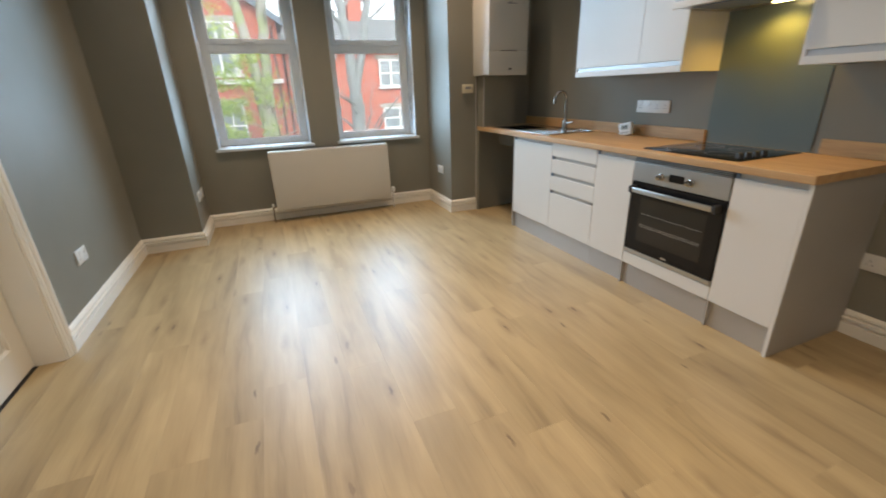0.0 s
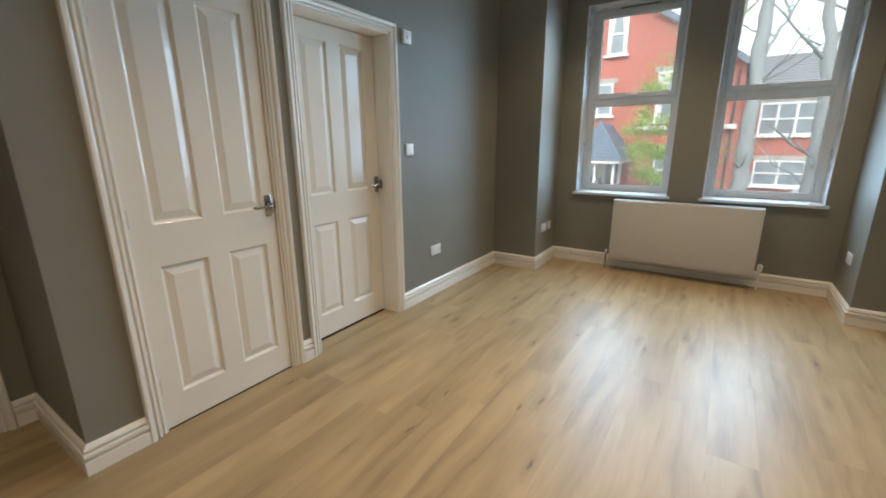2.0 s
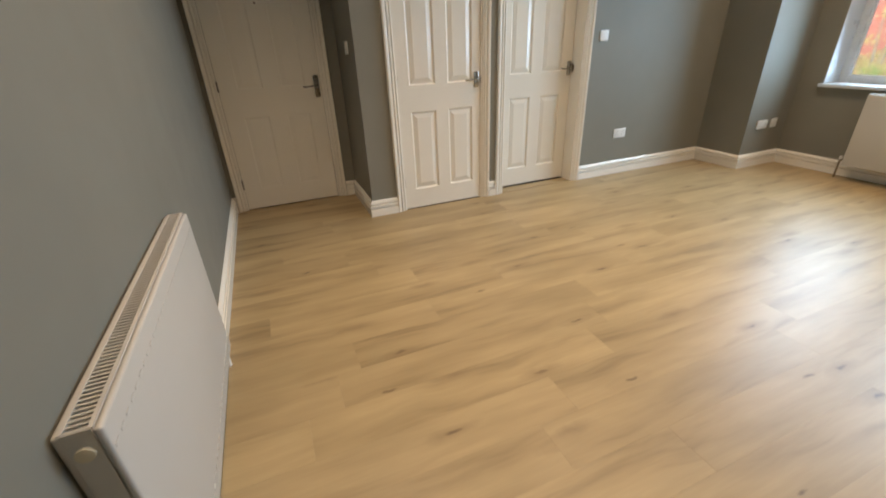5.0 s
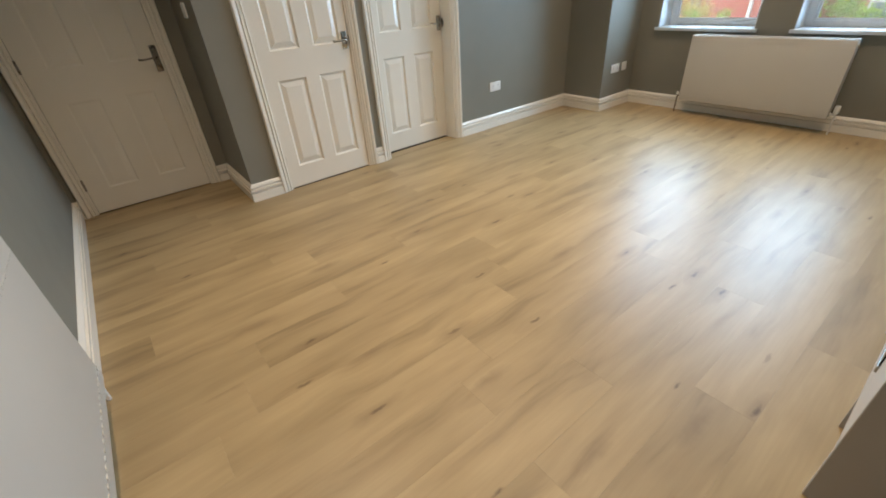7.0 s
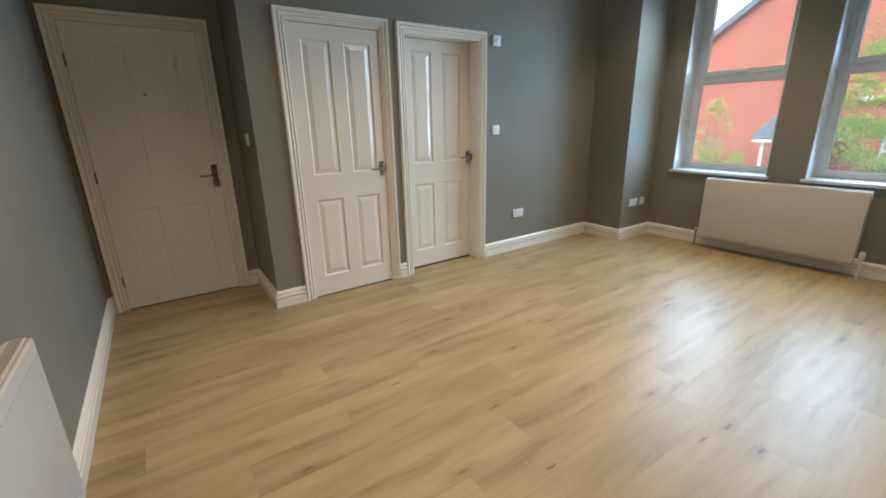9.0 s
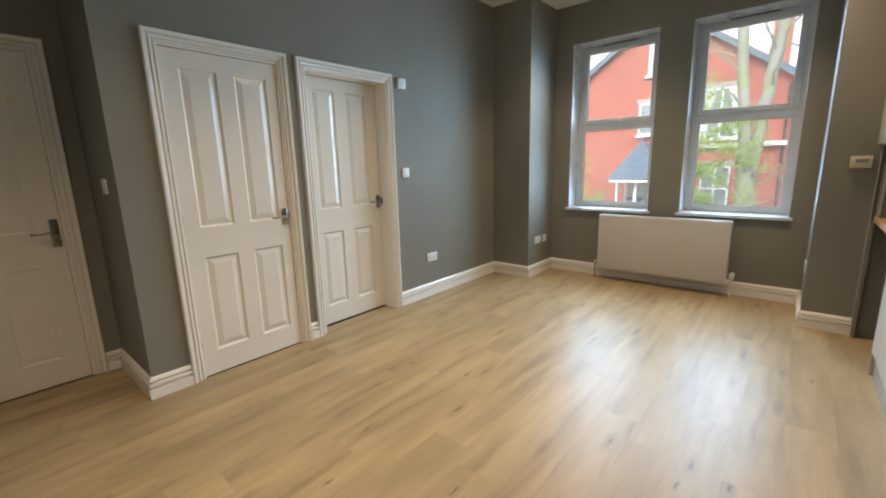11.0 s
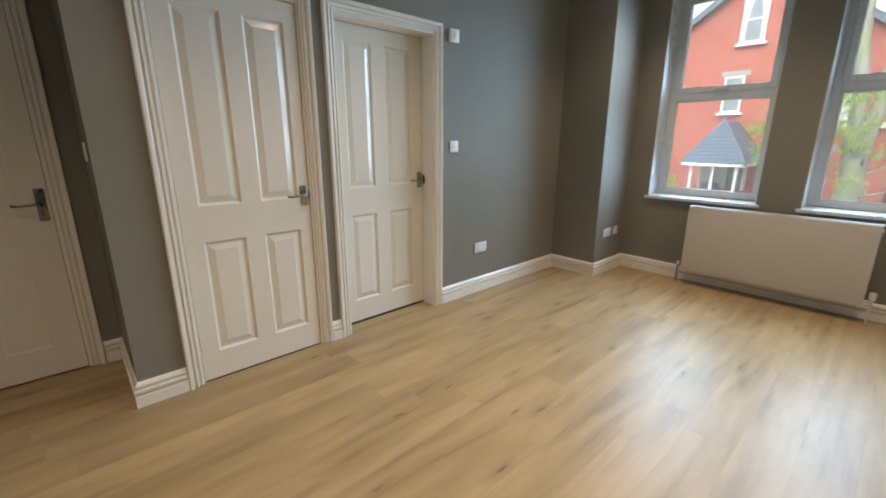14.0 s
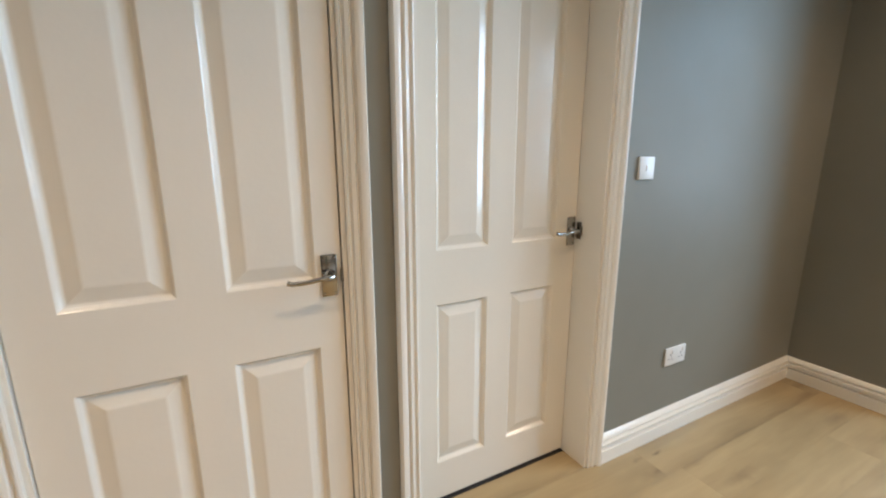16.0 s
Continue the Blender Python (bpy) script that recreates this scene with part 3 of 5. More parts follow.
# ---- windows ----
def window(name, x0, x1):
    w = x1 - x0
    z0, z1, zt = SILL + 0.004, HEAD - 0.002, 1.705
    win = thing(name, "white plastic framed window with a top-hung opening light", "window", pose(x0, NORTH + 0.215, 0), "", "structure")
    d = 0.07
    f = 0.062
    bm = boxes((0.001, 0, z0, f, d, z1), (w - f, 0, z0, w - 0.001, d, z1), (f, 0, z0, w - f, d, z0 + 0.044), (f, 0, z1 - 0.05, w - f, d, z1), (f, 0, zt - 0.036, w - f, d, zt + 0.036), bevel=0.004)
    part("window_frame", bm, "upvc", win)
    s0, s1, t0, t1 = f - 0.012, w - f + 0.012, zt + 0.022, z1 - 0.036
    k = 0.05
    bm = boxes((s0, -0.014, t0, s0 + k, 0.045, t1), (s1 - k, -0.014, t0, s1, 0.045, t1), (s0 + k, -0.014, t0, s1 - k, 0.045, t0 + k), (s0 + k, -0.014, t1 - k, s1 - k, 0.045, t1), bevel=0.006)
    sash = part("sash", bm, "upvc", win)
    pane = part("pane", boxes((s0 + k - 0.004, 0.018, t0 + k - 0.004, s1 - k + 0.004, 0.022, t1 - k + 0.004)), "window_glass", sash, "clear glass pane")
    pane.visible_shadow = False
    bead = 0.02
    y0, y1, u0, u1 = f, w - f, z0 + 0.044, zt - 0.036
    bm = boxes((y0, 0.006, u0, y0 + bead, 0.03, u1), (y1 - bead, 0.006, u0, y1, 0.03, u1), (y0 + bead, 0.006, u0, y1 - bead, 0.03, u0 + bead), (y0 + bead, 0.006, u1 - bead, y1 - bead, 0.03, u1), bevel=0.003)
    part("glazing_bead", bm, "upvc", win)
    pane = part("pane", boxes((y0 + bead - 0.004, 0.018, u0 + bead - 0.004, y1 - bead + 0.004, 0.022, u1 - bead + 0.004)), "window_glass", win, "clear glass pane")
    pane.visible_shadow = False
    c = w / 2
    hd = part("window_handle", boxes((c - 0.055, -0.024, t0 + 0.012, c + 0.055, -0.0135, t0 + 0.036), bevel=0.004), "upvc", win, "white window handle")
    part("lever", boxes((c - 0.045, -0.042, t0 + 0.015, c + 0.055, -0.025, t0 + 0.032), bevel=0.006), "upvc", hd)
    vent = part("trickle_vent", boxes((c - 0.19, -0.026, z1 - 0.030, c + 0.19, -0.0145, z1 - 0.008), bevel=0.003), "upvc", win, "white trickle vent")
    part("slot", boxes((c - 0.18, -0.0285, z1 - 0.023, c + 0.18, -0.0262, z1 - 0.015)), "black_plastic", vent)
    bm = boxes((-0.024, -0.247, SILL - 0.028, w + 0.024, -0.2155, SILL), (0.002, -0.2155, SILL - 0.024, w - 0.002, -0.001, SILL + 0.003), bevel=0.004)
    part("window_sill", bm, "upvc", win, "white window board")
    return win


window("window_1", *WIN[0])
window("window_2", *WIN[1])
for x0, x1 in WIN:
    ya, yb = NORTH + 0.002, NORTH + 0.2135
    bm = boxes((x0 - 0.001, ya, SILL + 0.004, x0 + 0.007, yb, HEAD), (x1 - 0.007, ya, SILL + 0.004, x1 + 0.001, yb, HEAD), (x0 + 0.007, ya, HEAD - 0.007, x1 - 0.007, yb, HEAD + 0.001), bevel=0.002)
    structure("trim", bm, "upvc", "white plastic lining of the window reveal", "window reveal")


# ---- radiators ----
def radiator(label, m, w, z0, z1, back, front):
    rad = thing("radiator", label, "radiator", m, "panel radiators")
    part("front_panel", boxes((0, -front, z0, w, -front + 0.014, z1 - 0.004), bevel=0.006, seg=3), "radiator_enamel", rad, "", True)
    bm = bmesh.new()
    n = int(w / 0.0335)
    for i in range(n):
        x = (i + 0.5) * w / n
        for za, zb in ((z0 + 0.052, z0 + 0.060), (z1 - 0.058, z1 - 0.050)):
            box(bm, x - 0.009, -front - (0.0012 if za > 0.4 else 0.003), za, x + 0.009, -front + 0.002, zb)
    tagged(part("flute_end_row", bm, "radiator_enamel", rad), kind="stuff")
    part("back_panel", boxes((0.004, -back - 0.014, z0, w - 0.004, -back, z1 - 0.004), bevel=0.005), "radiator_enamel", rad)
    for x in (0, w - 0.0022):
        part("side_panel", boxes((x, -front + 0.0142, z0 + 0.02, x + 0.0022, -back - 0.0142, z1)), "radiator_enamel", rad)
    bm = boxes((0.003, -front + 0.012, z1 - 0.003, w - 0.003, -front + 0.019, z1 + 0.001), (0.003, -back - 0.018, z1 - 0.003, w - 0.003, -back - 0.011, z1 + 0.001))
    n = int(w / 0.012)
    for i in range(n):
        x = 0.004 + (w - 0.0115) * i / (n - 1)
        box(bm, x, -front + 0.019, z1 - 0.004, x + 0.0042, -back - 0.018, z1)
    part("top_grille", bm, "radiator_enamel", rad, "slotted white top grille")
    part("convector_fin_block", boxes((0.01, -front + 0.018, z0 + 0.03, w - 0.01, -back - 0.018, z1 - 0.035)), "carcass_grey", rad)
    yc = -(front + back) / 2
    # lockshield on one side, thermostatic valve on the other, pipes to the floor
    for x, s in ((0, -1), (w, 1)):
        bm = tube(bmesh.new(), [(x, yc, z0 + 0.035), (x + s * 0.018, yc, z0 + 0.035), (x + s * 0.034, yc, z0 + 0.035), (x + s * 0.038, yc, z0 + 0.02), (x + s * 0.038, yc, 0.001)],
                  [0.011, 0.011, 0.010, 0.0085, 0.0078], 10)
        pipe = part("pipe", bm, "chrome" if s < 0 else "plastic_white", rad, "short riser pipe with valve", True)
        if s > 0:
            bm = lathe(bmesh.new(), [(0.012, 0.02), (0.016, 0.026), (0.021, 0.036), (0.0215, 0.075), (0.017, 0.088), (0.008, 0.09)], pose(x + 0.038, yc, z0 + 0.02), 18)
            part("valve_head", bm, "plastic_white", pipe, "white thermostatic valve head", True)
        else:
            bm = lathe(bmesh.new(), [(0.011, 0.018), (0.012, 0.022), (0.012, 0.045), (0.009, 0.05)], pose(x - 0.038, yc, z0 + 0.02), 14)
            part("valve_cap", bm, "plastic_white", pipe, "white lockshield cap", True)
        bm = lathe(bmesh.new(), [(0.014, 0.0), (0.014, 0.006), (0.008, 0.008)], pose(x, yc, z1 - 0.045, 0, s * 90), 16)
        part("blanking_plug", bm, "plastic_cream", rad, "cream blanking plug", True)
    for x in (0.15, w - 0.15):
        part("bracket", boxes((x - 0.015, -back, z0 + 0.08, x + 0.015, -0.001, z1 - 0.08)), "radiator_enamel", rad)
    return rad


radiator("white panel radiator beneath the two windows", pose(1.122, NORTH, 0), 1.222, 0.130, 0.730, 0.072, 0.170)
radiator("white panel radiator on the wall beside the entrance", pose(2.508, SOUTH, 0, 0, 0, 180), 1.022, 0.135, 0.740, 0.002, 0.072)


# ---- electrical fittings ----
def plate(name, label, cat, m, w, h, rockers=0, holes=0, depth=0.009, group="wall plates", mat="plastic_white"):
    t = thing(name, label, cat, m, group)
    part("faceplate", boxes((-w / 2, -depth, -h / 2, w / 2, -0.0005, h / 2), bevel=0.003), mat, t, "", True)
    for i in range(rockers):
        x = (i + 0.5) * w / rockers - w / 2 + (0.012 if holes else 0)
        z = h * 0.26 if holes else 0
        part("rocker", boxes((x - 0.006, -depth - 0.003, z - 0.010, x + 0.006, -depth + 0.001, z + 0.010), bevel=0.0015), "plastic_white", t)
    for i in range(holes):
        x = (i + 0.5) * w / holes - w / 2
        bm = boxes((x - 0.003, -depth - 0.0006, 0.004, x + 0.003, -depth + 0.001, 0.013), (x - 0.014, -depth - 0.0006, -0.014, x - 0.007, -depth + 0.001, -0.009), (x + 0.007, -depth - 0.0006, -0.014, x + 0.014, -depth + 0.001, -0.009))
        part("pin_holes", bm, "grey_print", t)
    return t


plate("wall_socket", "white double socket low on the grey wall", "socket", pose(0, 3.430, 0.398, 0, 0, 90), 0.146, 0.086, 2, 2)
plate("wall_socket", "white double socket on the side of the pier", "socket", pose(PIER_LX, 4.775, 0.410, 0, 0, 90), 0.146, 0.086, 2, 2)
plate("aerial_socket", "small white aerial outlet beside a socket", "aerial outlet", pose(PIER_LX, 4.945, 0.412, 0, 0, 90), 0.086, 0.086, 0, 0)
plate("wall_socket", "white double socket beside the window recess", "socket", pose(PIER_RX, 4.79, 0.425, 0, 0, -90), 0.146, 0.086, 2, 2)
plate("wall_socket", "white double socket beside the kitchen cabinets", "socket", pose(EAST, 1.37, 0.40, 0, 0, -90), 0.146, 0.086, 2, 2)
plate("light_switch", "white single rocker light switch", "light switch", pose(0, 3.100, 1.250, 0, 0, 90), 0.086, 0.086, 1, 0, 0.010)
plate("light_switch", "white light switch in the shaded entrance niche", "light switch", pose(-0.25, NIB, 1.24, 0, 0, 0), 0.086, 0.086, 1, 0, 0.010)
t = plate("fan_isolator", "small white isolator box high beside the door", "isolator switch", pose(0, 3.085, 2.020, 0, 0, 90), 0.086, 0.086, 0, 0, 0.026)
part("knob", lathe(bmesh.new(), [(0.014, 0), (0.014, 0.003), (0.011, 0.006)], pose(0, -0.026, 0, 90), 18), "plastic_white", t, "", True)
t = plate("room_thermostat", "cream boxed heating thermostat on the pier", "thermostat", pose(3.085, PIER_R, 1.258), 0.110, 0.082, 0, 0, 0.026, "wall plates", "plastic_cream")
part("window_strip", boxes((-0.030, -0.0275, -0.004, 0.036, -0.0255, 0.020)), "grey_print", t)
t = plate("kitchen_socket", "white triple kitchen socket above the worktop", "socket", pose(EAST, 2.845, 1.095, 0, 0, -90), 0.292, 0.086, 4, 4)


# ---- downlights ----
def downlight():
    d = thing("downlight", "small recessed warm white ceiling downlight", "downlight", pose(1.106, 4.369, H), "ceiling downlights")
    bm = lathe(bmesh.new(), [(0.043, -0.0005), (0.043, -0.003), (0.040, -0.006), (0.029, -0.006), (0.027, -0.003), (0.027, -0.0005)], Matrix(), 28)
    part("bezel", bm, "plastic_white", d, "", True)
    bm = lathe(bmesh.new(), [(0.025, -0.0066), (0.025, -0.0085), (0.01, -0.009)], Matrix(), 22)
    part("lens", bm, "lamp_warm", d, "glowing lens")
    return d


first = downlight()
# Only the first position is known; the other five are unseen, added for light.
spots = [(1.106, 4.369), (2.60, 4.22), (1.106, 2.35), (2.45, 2.35), (2.30, 0.70), (1.106, 0.70)]
for x, y in spots[1:]:
    copy_thing(first, pose(x, y, H))
for x, y in spots:
    lamp = new("downlight_lamp", bpy.data.lights.new("downlight_lamp", "SPOT"))
    lamp.data.energy, lamp.data.color = SPOT_W, (1.0, 0.745, 0.51)
    lamp.data.spot_size, lamp.data.spot_blend, lamp.data.shadow_soft_size = radians(106), 0.9, 0.05
    lamp.location = (x, y, H - 0.012)


# ---- kitchen (fronts face -x) ----
FRONT, WT, WT_T = 3.215, 0.886, 0.038
CAB_TOP = WT - WT_T


def base_unit(label, y0, y1, kind, group="kitchen base units"):
    """A base cabinet between y0 and y1; kind: door, drawers."""
    u = thing("base_cabinet", label, "kitchen cabinet", pose(0, 0, 0), group)
    g = 0.0018
    part("carcass", boxes((FRONT + 0.021, y0 + 0.001, 0.152, EAST - 0.004, y1 - 0.001, CAB_TOP - 0.001)), "carcass_grey", u)
    part("plinth", boxes((FRONT + 0.022, y0 + 0.001, 0.001, FRONT + 0.038, y1 - 0.001, 0.151)), "plinth_metal", u, "brushed grey plinth")
    if kind == "door":
        d = part("door", boxes((FRONT, y0 + g, 0.153, FRONT + 0.019, y1 - g, CAB_TOP - 0.030), bevel=0.002), "cabinet_white", u, "white slab door")
        part("handle_rail", boxes((FRONT + 0.010, y0 + g, CAB_TOP - 0.029, FRONT + 0.020, y1 - g, CAB_TOP - 0.002), bevel=0.001), "carcass_grey", d, "grey recessed grip rail")
        part("grip_end", boxes((FRONT + 0.001, y1 - 0.022, CAB_TOP - 0.028, FRONT + 0.0095, y1 - 0.004, CAB_TOP - 0.006)), "lead_grey", d)
    else:
        zs = [(0.153, 0.447), (0.473, 0.585), (0.611, 0.718), (0.744, CAB_TOP - 0.003)]
        for i, (a, b) in enumerate(zs):
            d = part("drawer_front", boxes((FRONT, y0 + g, a, FRONT + 0.019, y1 - g, b), bevel=0.002), "cabinet_white", u, "white slab drawer front")
            if i < 3:
                part("handle_rail", boxes((FRONT + 0.011, y0 + 0.03, b + 0.0005, FRONT + 0.020, y1 - 0.03, b + 0.0255), bevel=0.001), "carcass_grey", d, "grey recessed grip rail")
                part("grip_end", boxes((FRONT + 0.001, y1 - 0.026, b + 0.001, FRONT + 0.020, y1 - 0.004, b + 0.025)), "lead_grey", d)
    return u


Y = (3.775, 3.216, 2.712, 2.384, 1.770, 1.456)
base_unit("white slab-fronted sink base cabinet with grey grip rail", Y[1], Y[0], "door")
base_unit("white four-drawer base cabinet with grey grip rails", Y[2], Y[1], "drawers")
base_unit("narrow white slab-fronted base cabinet beside the oven", Y[3], Y[2], "door")
base_unit("narrow white slab-fronted base cabinet at the run's end", Y[5], Y[4], "door")
p = thing("end_panel", "plain warm grey panel closing the cabinet run", "end panel", pose(0, 0, 0))
part("board", boxes((FRONT - 0.002, Y[5] - 0.0185, 0.001, EAST - 0.002, Y[5] - 0.0005, CAB_TOP - 0.001), bevel=0.001), "end_panel_grey", p)
part("edging", boxes((FRONT - 0.004, Y[5] - 0.0185, 0.001, FRONT - 0.0022, Y[5] - 0.0005, CAB_TOP - 0.001)), "cabinet_white", p, "white edge banding")
p = thing("end_panel", "plain grey panel beside the empty appliance space", "end panel", pose(0, 0, 0))
part("board", boxes((FRONT + 0.003, Y[0] + 0.0005, 0.001, EAST - 0.002, Y[0] + 0.0185, CAB_TOP - 0.001), bevel=0.001), "end_panel_grey", p)

# worktop: cut round the sink bowl is left whole, the sink sits on it
wt = thing("worktop", "light oak-effect laminate kitchen worktop", "worktop", pose(0, 0, 0))
SX0, SX1, SY0, SY1 = FRONT + 0.095, EAST - 0.190, 3.860, 4.235   # bowl cut-out
bm = boxes((FRONT - 0.020, Y[5] - 0.022, CAB_TOP, SX0, 4.495, WT))
front = [e for e in bm.edges if all(v.co.x < FRONT - 0.019 for v in e.verts) and abs(e.verts[0].co.z - e.verts[1].co.z) < 0.001]
bmesh.ops.bevel(bm, geom=front, offset=0.005, segments=3, affect="EDGES", profile=0.5)
for d in ((SX0, Y[5] - 0.022, CAB_TOP, EAST - 0.001, SY0, WT), (SX0, SY1, CAB_TOP, EAST - 0.001, 4.495, WT), (SX1, SY0, CAB_TOP, EAST - 0.001, SY1, WT)):
    box(bm, *d)
part("top", bm, "oak_worktop", wt)
part("end_edge", boxes((FRONT - 0.018, Y[5] - 0.0232, CAB_TOP + 0.001, EAST - 0.002, Y[5] - 0.0222, WT - 0.001)), "oak_worktop", wt, "matching oak edge strip")
for a, b in ((2.392, 4.495), (Y[5] - 0.022, 1.748)):
    u = thing("upstand", "oak-effect upstand along the back of the worktop", "upstand", pose(0, 0, 0), "worktop upstands")
    part("strip", boxes((EAST - 0.019, a, WT + 0.0005, EAST - 0.001, b, WT + 0.078), bevel=0.002), "oak_worktop", u)
s = thing("splashback", "glossy grey-green glass splashback behind the hob", "splashback", pose(0, 0, 0))
part("glass_sheet", boxes((EAST - 0.005, 1.790, WT + 0.001, EAST - 0.001, 2.390, 1.66), bevel=0.001), "splashback_glass", s)


# oven
def oven():
    y0, y1 = Y[4] + 0.004, Y[3] - 0.004
    o = thing("built_in_oven", "stainless steel built-in oven with a black glass door", "oven", pose(0, 0, 0))
    f = FRONT - 0.004
    part("housing", boxes((f + 0.024, y0, 0.236, EAST - 0.05, y1, CAB_TOP - 0.001)), "black_plastic", o)
    part("plinth", boxes((FRONT + 0.022, y0 - 0.003, 0.001, FRONT + 0.038, y1 + 0.003, 0.151)), "plinth_metal", o, "brushed grey plinth")
    part("filler_panel", boxes((FRONT, y0 - 0.002, 0.153, FRONT + 0.019, y1 + 0.002, 0.232), bevel=0.002), "cabinet_white", o, "white panel under the oven")
    for y in (y0 - 0.012, y1 + 0.001):
        part("leg_panel", boxes((FRONT + 0.002, y, 0.001, FRONT + 0.0215, y + 0.011, 0.1515)), "end_panel_grey", o, "grey panel foot")
    part("vent_grille", boxes((f + 0.012, y0, 0.818, f + 0.022, y1, CAB_TOP - 0.003)), "black_plastic", o)
    for z in (0.819, 0.8275, 0.836, 0.8435):
        part("vent_bar", boxes((f + 0.002, y0 + 0.006, z, f + 0.012, y1 - 0.006, z + 0.0024)), "stainless", o)
    cp = part("control_panel", boxes((f, y0, 0.702, f + 0.022, y1, 0.816), bevel=0.002), "stainless", o, "brushed steel control panel")
    c = (y0 + y1) / 2
    part("display", boxes((f - 0.0015, c - 0.048, 0.735, f + 0.001, c + 0.048, 0.778), bevel=0.0008), "black_glass", cp, "black clock display")
    for k in (-0.09, 0.10):
        bm = lathe(bmesh.new(), [(0.021, 0), (0.021, 0.004), (0.0155, 0.006), (0.0155, 0.030), (0.0135, 0.033), (0.006, 0.034)], pose(f, c + k, 0.752, 0, -90), 22)
        kn = part("knob", bm, "chrome", cp, "chrome oven knob", True)
    door = part("door", boxes((f, y0 + 0.002, 0.262, f + 0.022, y1 - 0.002, 0.697), bevel=0.003), "black_glass", o, "black glass oven door")
    part("window", boxes((f - 0.0012, y0 + 0.085, 0.335, f + 0.0005, y1 - 0.085, 0.610), bevel=0.0005), "oven_glass", door, "dark oven window")
    for z in (0.43, 0.44, 0.51):
        part("rack_bar", boxes((f - 0.0016, y0 + 0.10, z, f - 0.0012, y1 - 0.10, z + 0.0016)), "carcass_grey", door)
    part("bottom_trim", boxes((f - 0.001, y0 + 0.002, 0.237, f + 0.022, y1 - 0.002, 0.261), bevel=0.001), "stainless", door, "steel lower trim")
    part("badge", boxes((f - 0.0016, c - 0.018, 0.275, f + 0.0005, c + 0.018, 0.285)), "stainless", door)
    bar = part("handle", boxes((f - 0.046, y0 + 0.042, 0.640, f - 0.034, y1 - 0.042, 0.670), bevel=0.003), "stainless", door, "broad flat steel bar handle", True)
    for y in (y0 + 0.022, y1 - 0.044):
        part("handle_post", boxes((f - 0.049, y, 0.634, f + 0.001, y + 0.022, 0.676), bevel=0.003), "black_plastic", bar)


oven()


def hob():
    h = thing("hob", "black ceramic glass electric hob on the worktop", "hob", pose(0, 0, 0))
    x0, x1, y0, y1 = FRONT + 0.045, EAST - 0.055, 1.800, 2.378
    z = WT + 0.0005
    part("glass_top", boxes((x0, y0, z, x1, y1, z + 0.006), bevel=0.002), "black_glass", h, "", True)
    for cx, cy, r in ((3.40, 2.22, 0.09), (3.62, 2.22, 0.075), (3.40, 1.99, 0.075), (3.62, 1.99, 0.09)):
        bm = bmesh.new()
        n = 40
        ring = [[bm.verts.new((cx + q * math.cos(a), cy + q * math.sin(a), z + zz)) for a in (2 * math.pi * k / n for k in range(n))] for q, zz in ((r, 0.0063), (r, 0.0067), (r - 0.003, 0.0067), (r - 0.003, 0.0063))]
        for i in range(4):
            for k in range(n):
                bm.faces.new((ring[i][k], ring[i][(k + 1) % n], ring[(i + 1) % 4][(k + 1) % n], ring[(i + 1) % 4][k]))
        part("zone_ring", bm, "grey_print", h)
    for i in range(4):
        bm = lathe(bmesh.new(), [(0.019, 0), (0.019, 0.004), (0.0165, 0.007), (0.0155, 0.024), (0.012, 0.026)], pose(x0 + 0.075 + i * 0.062, y0 + 0.045, z + 0.006), 20)
        part("knob", bm, "black_plastic", h, "small black hob control knob", True)


hob()


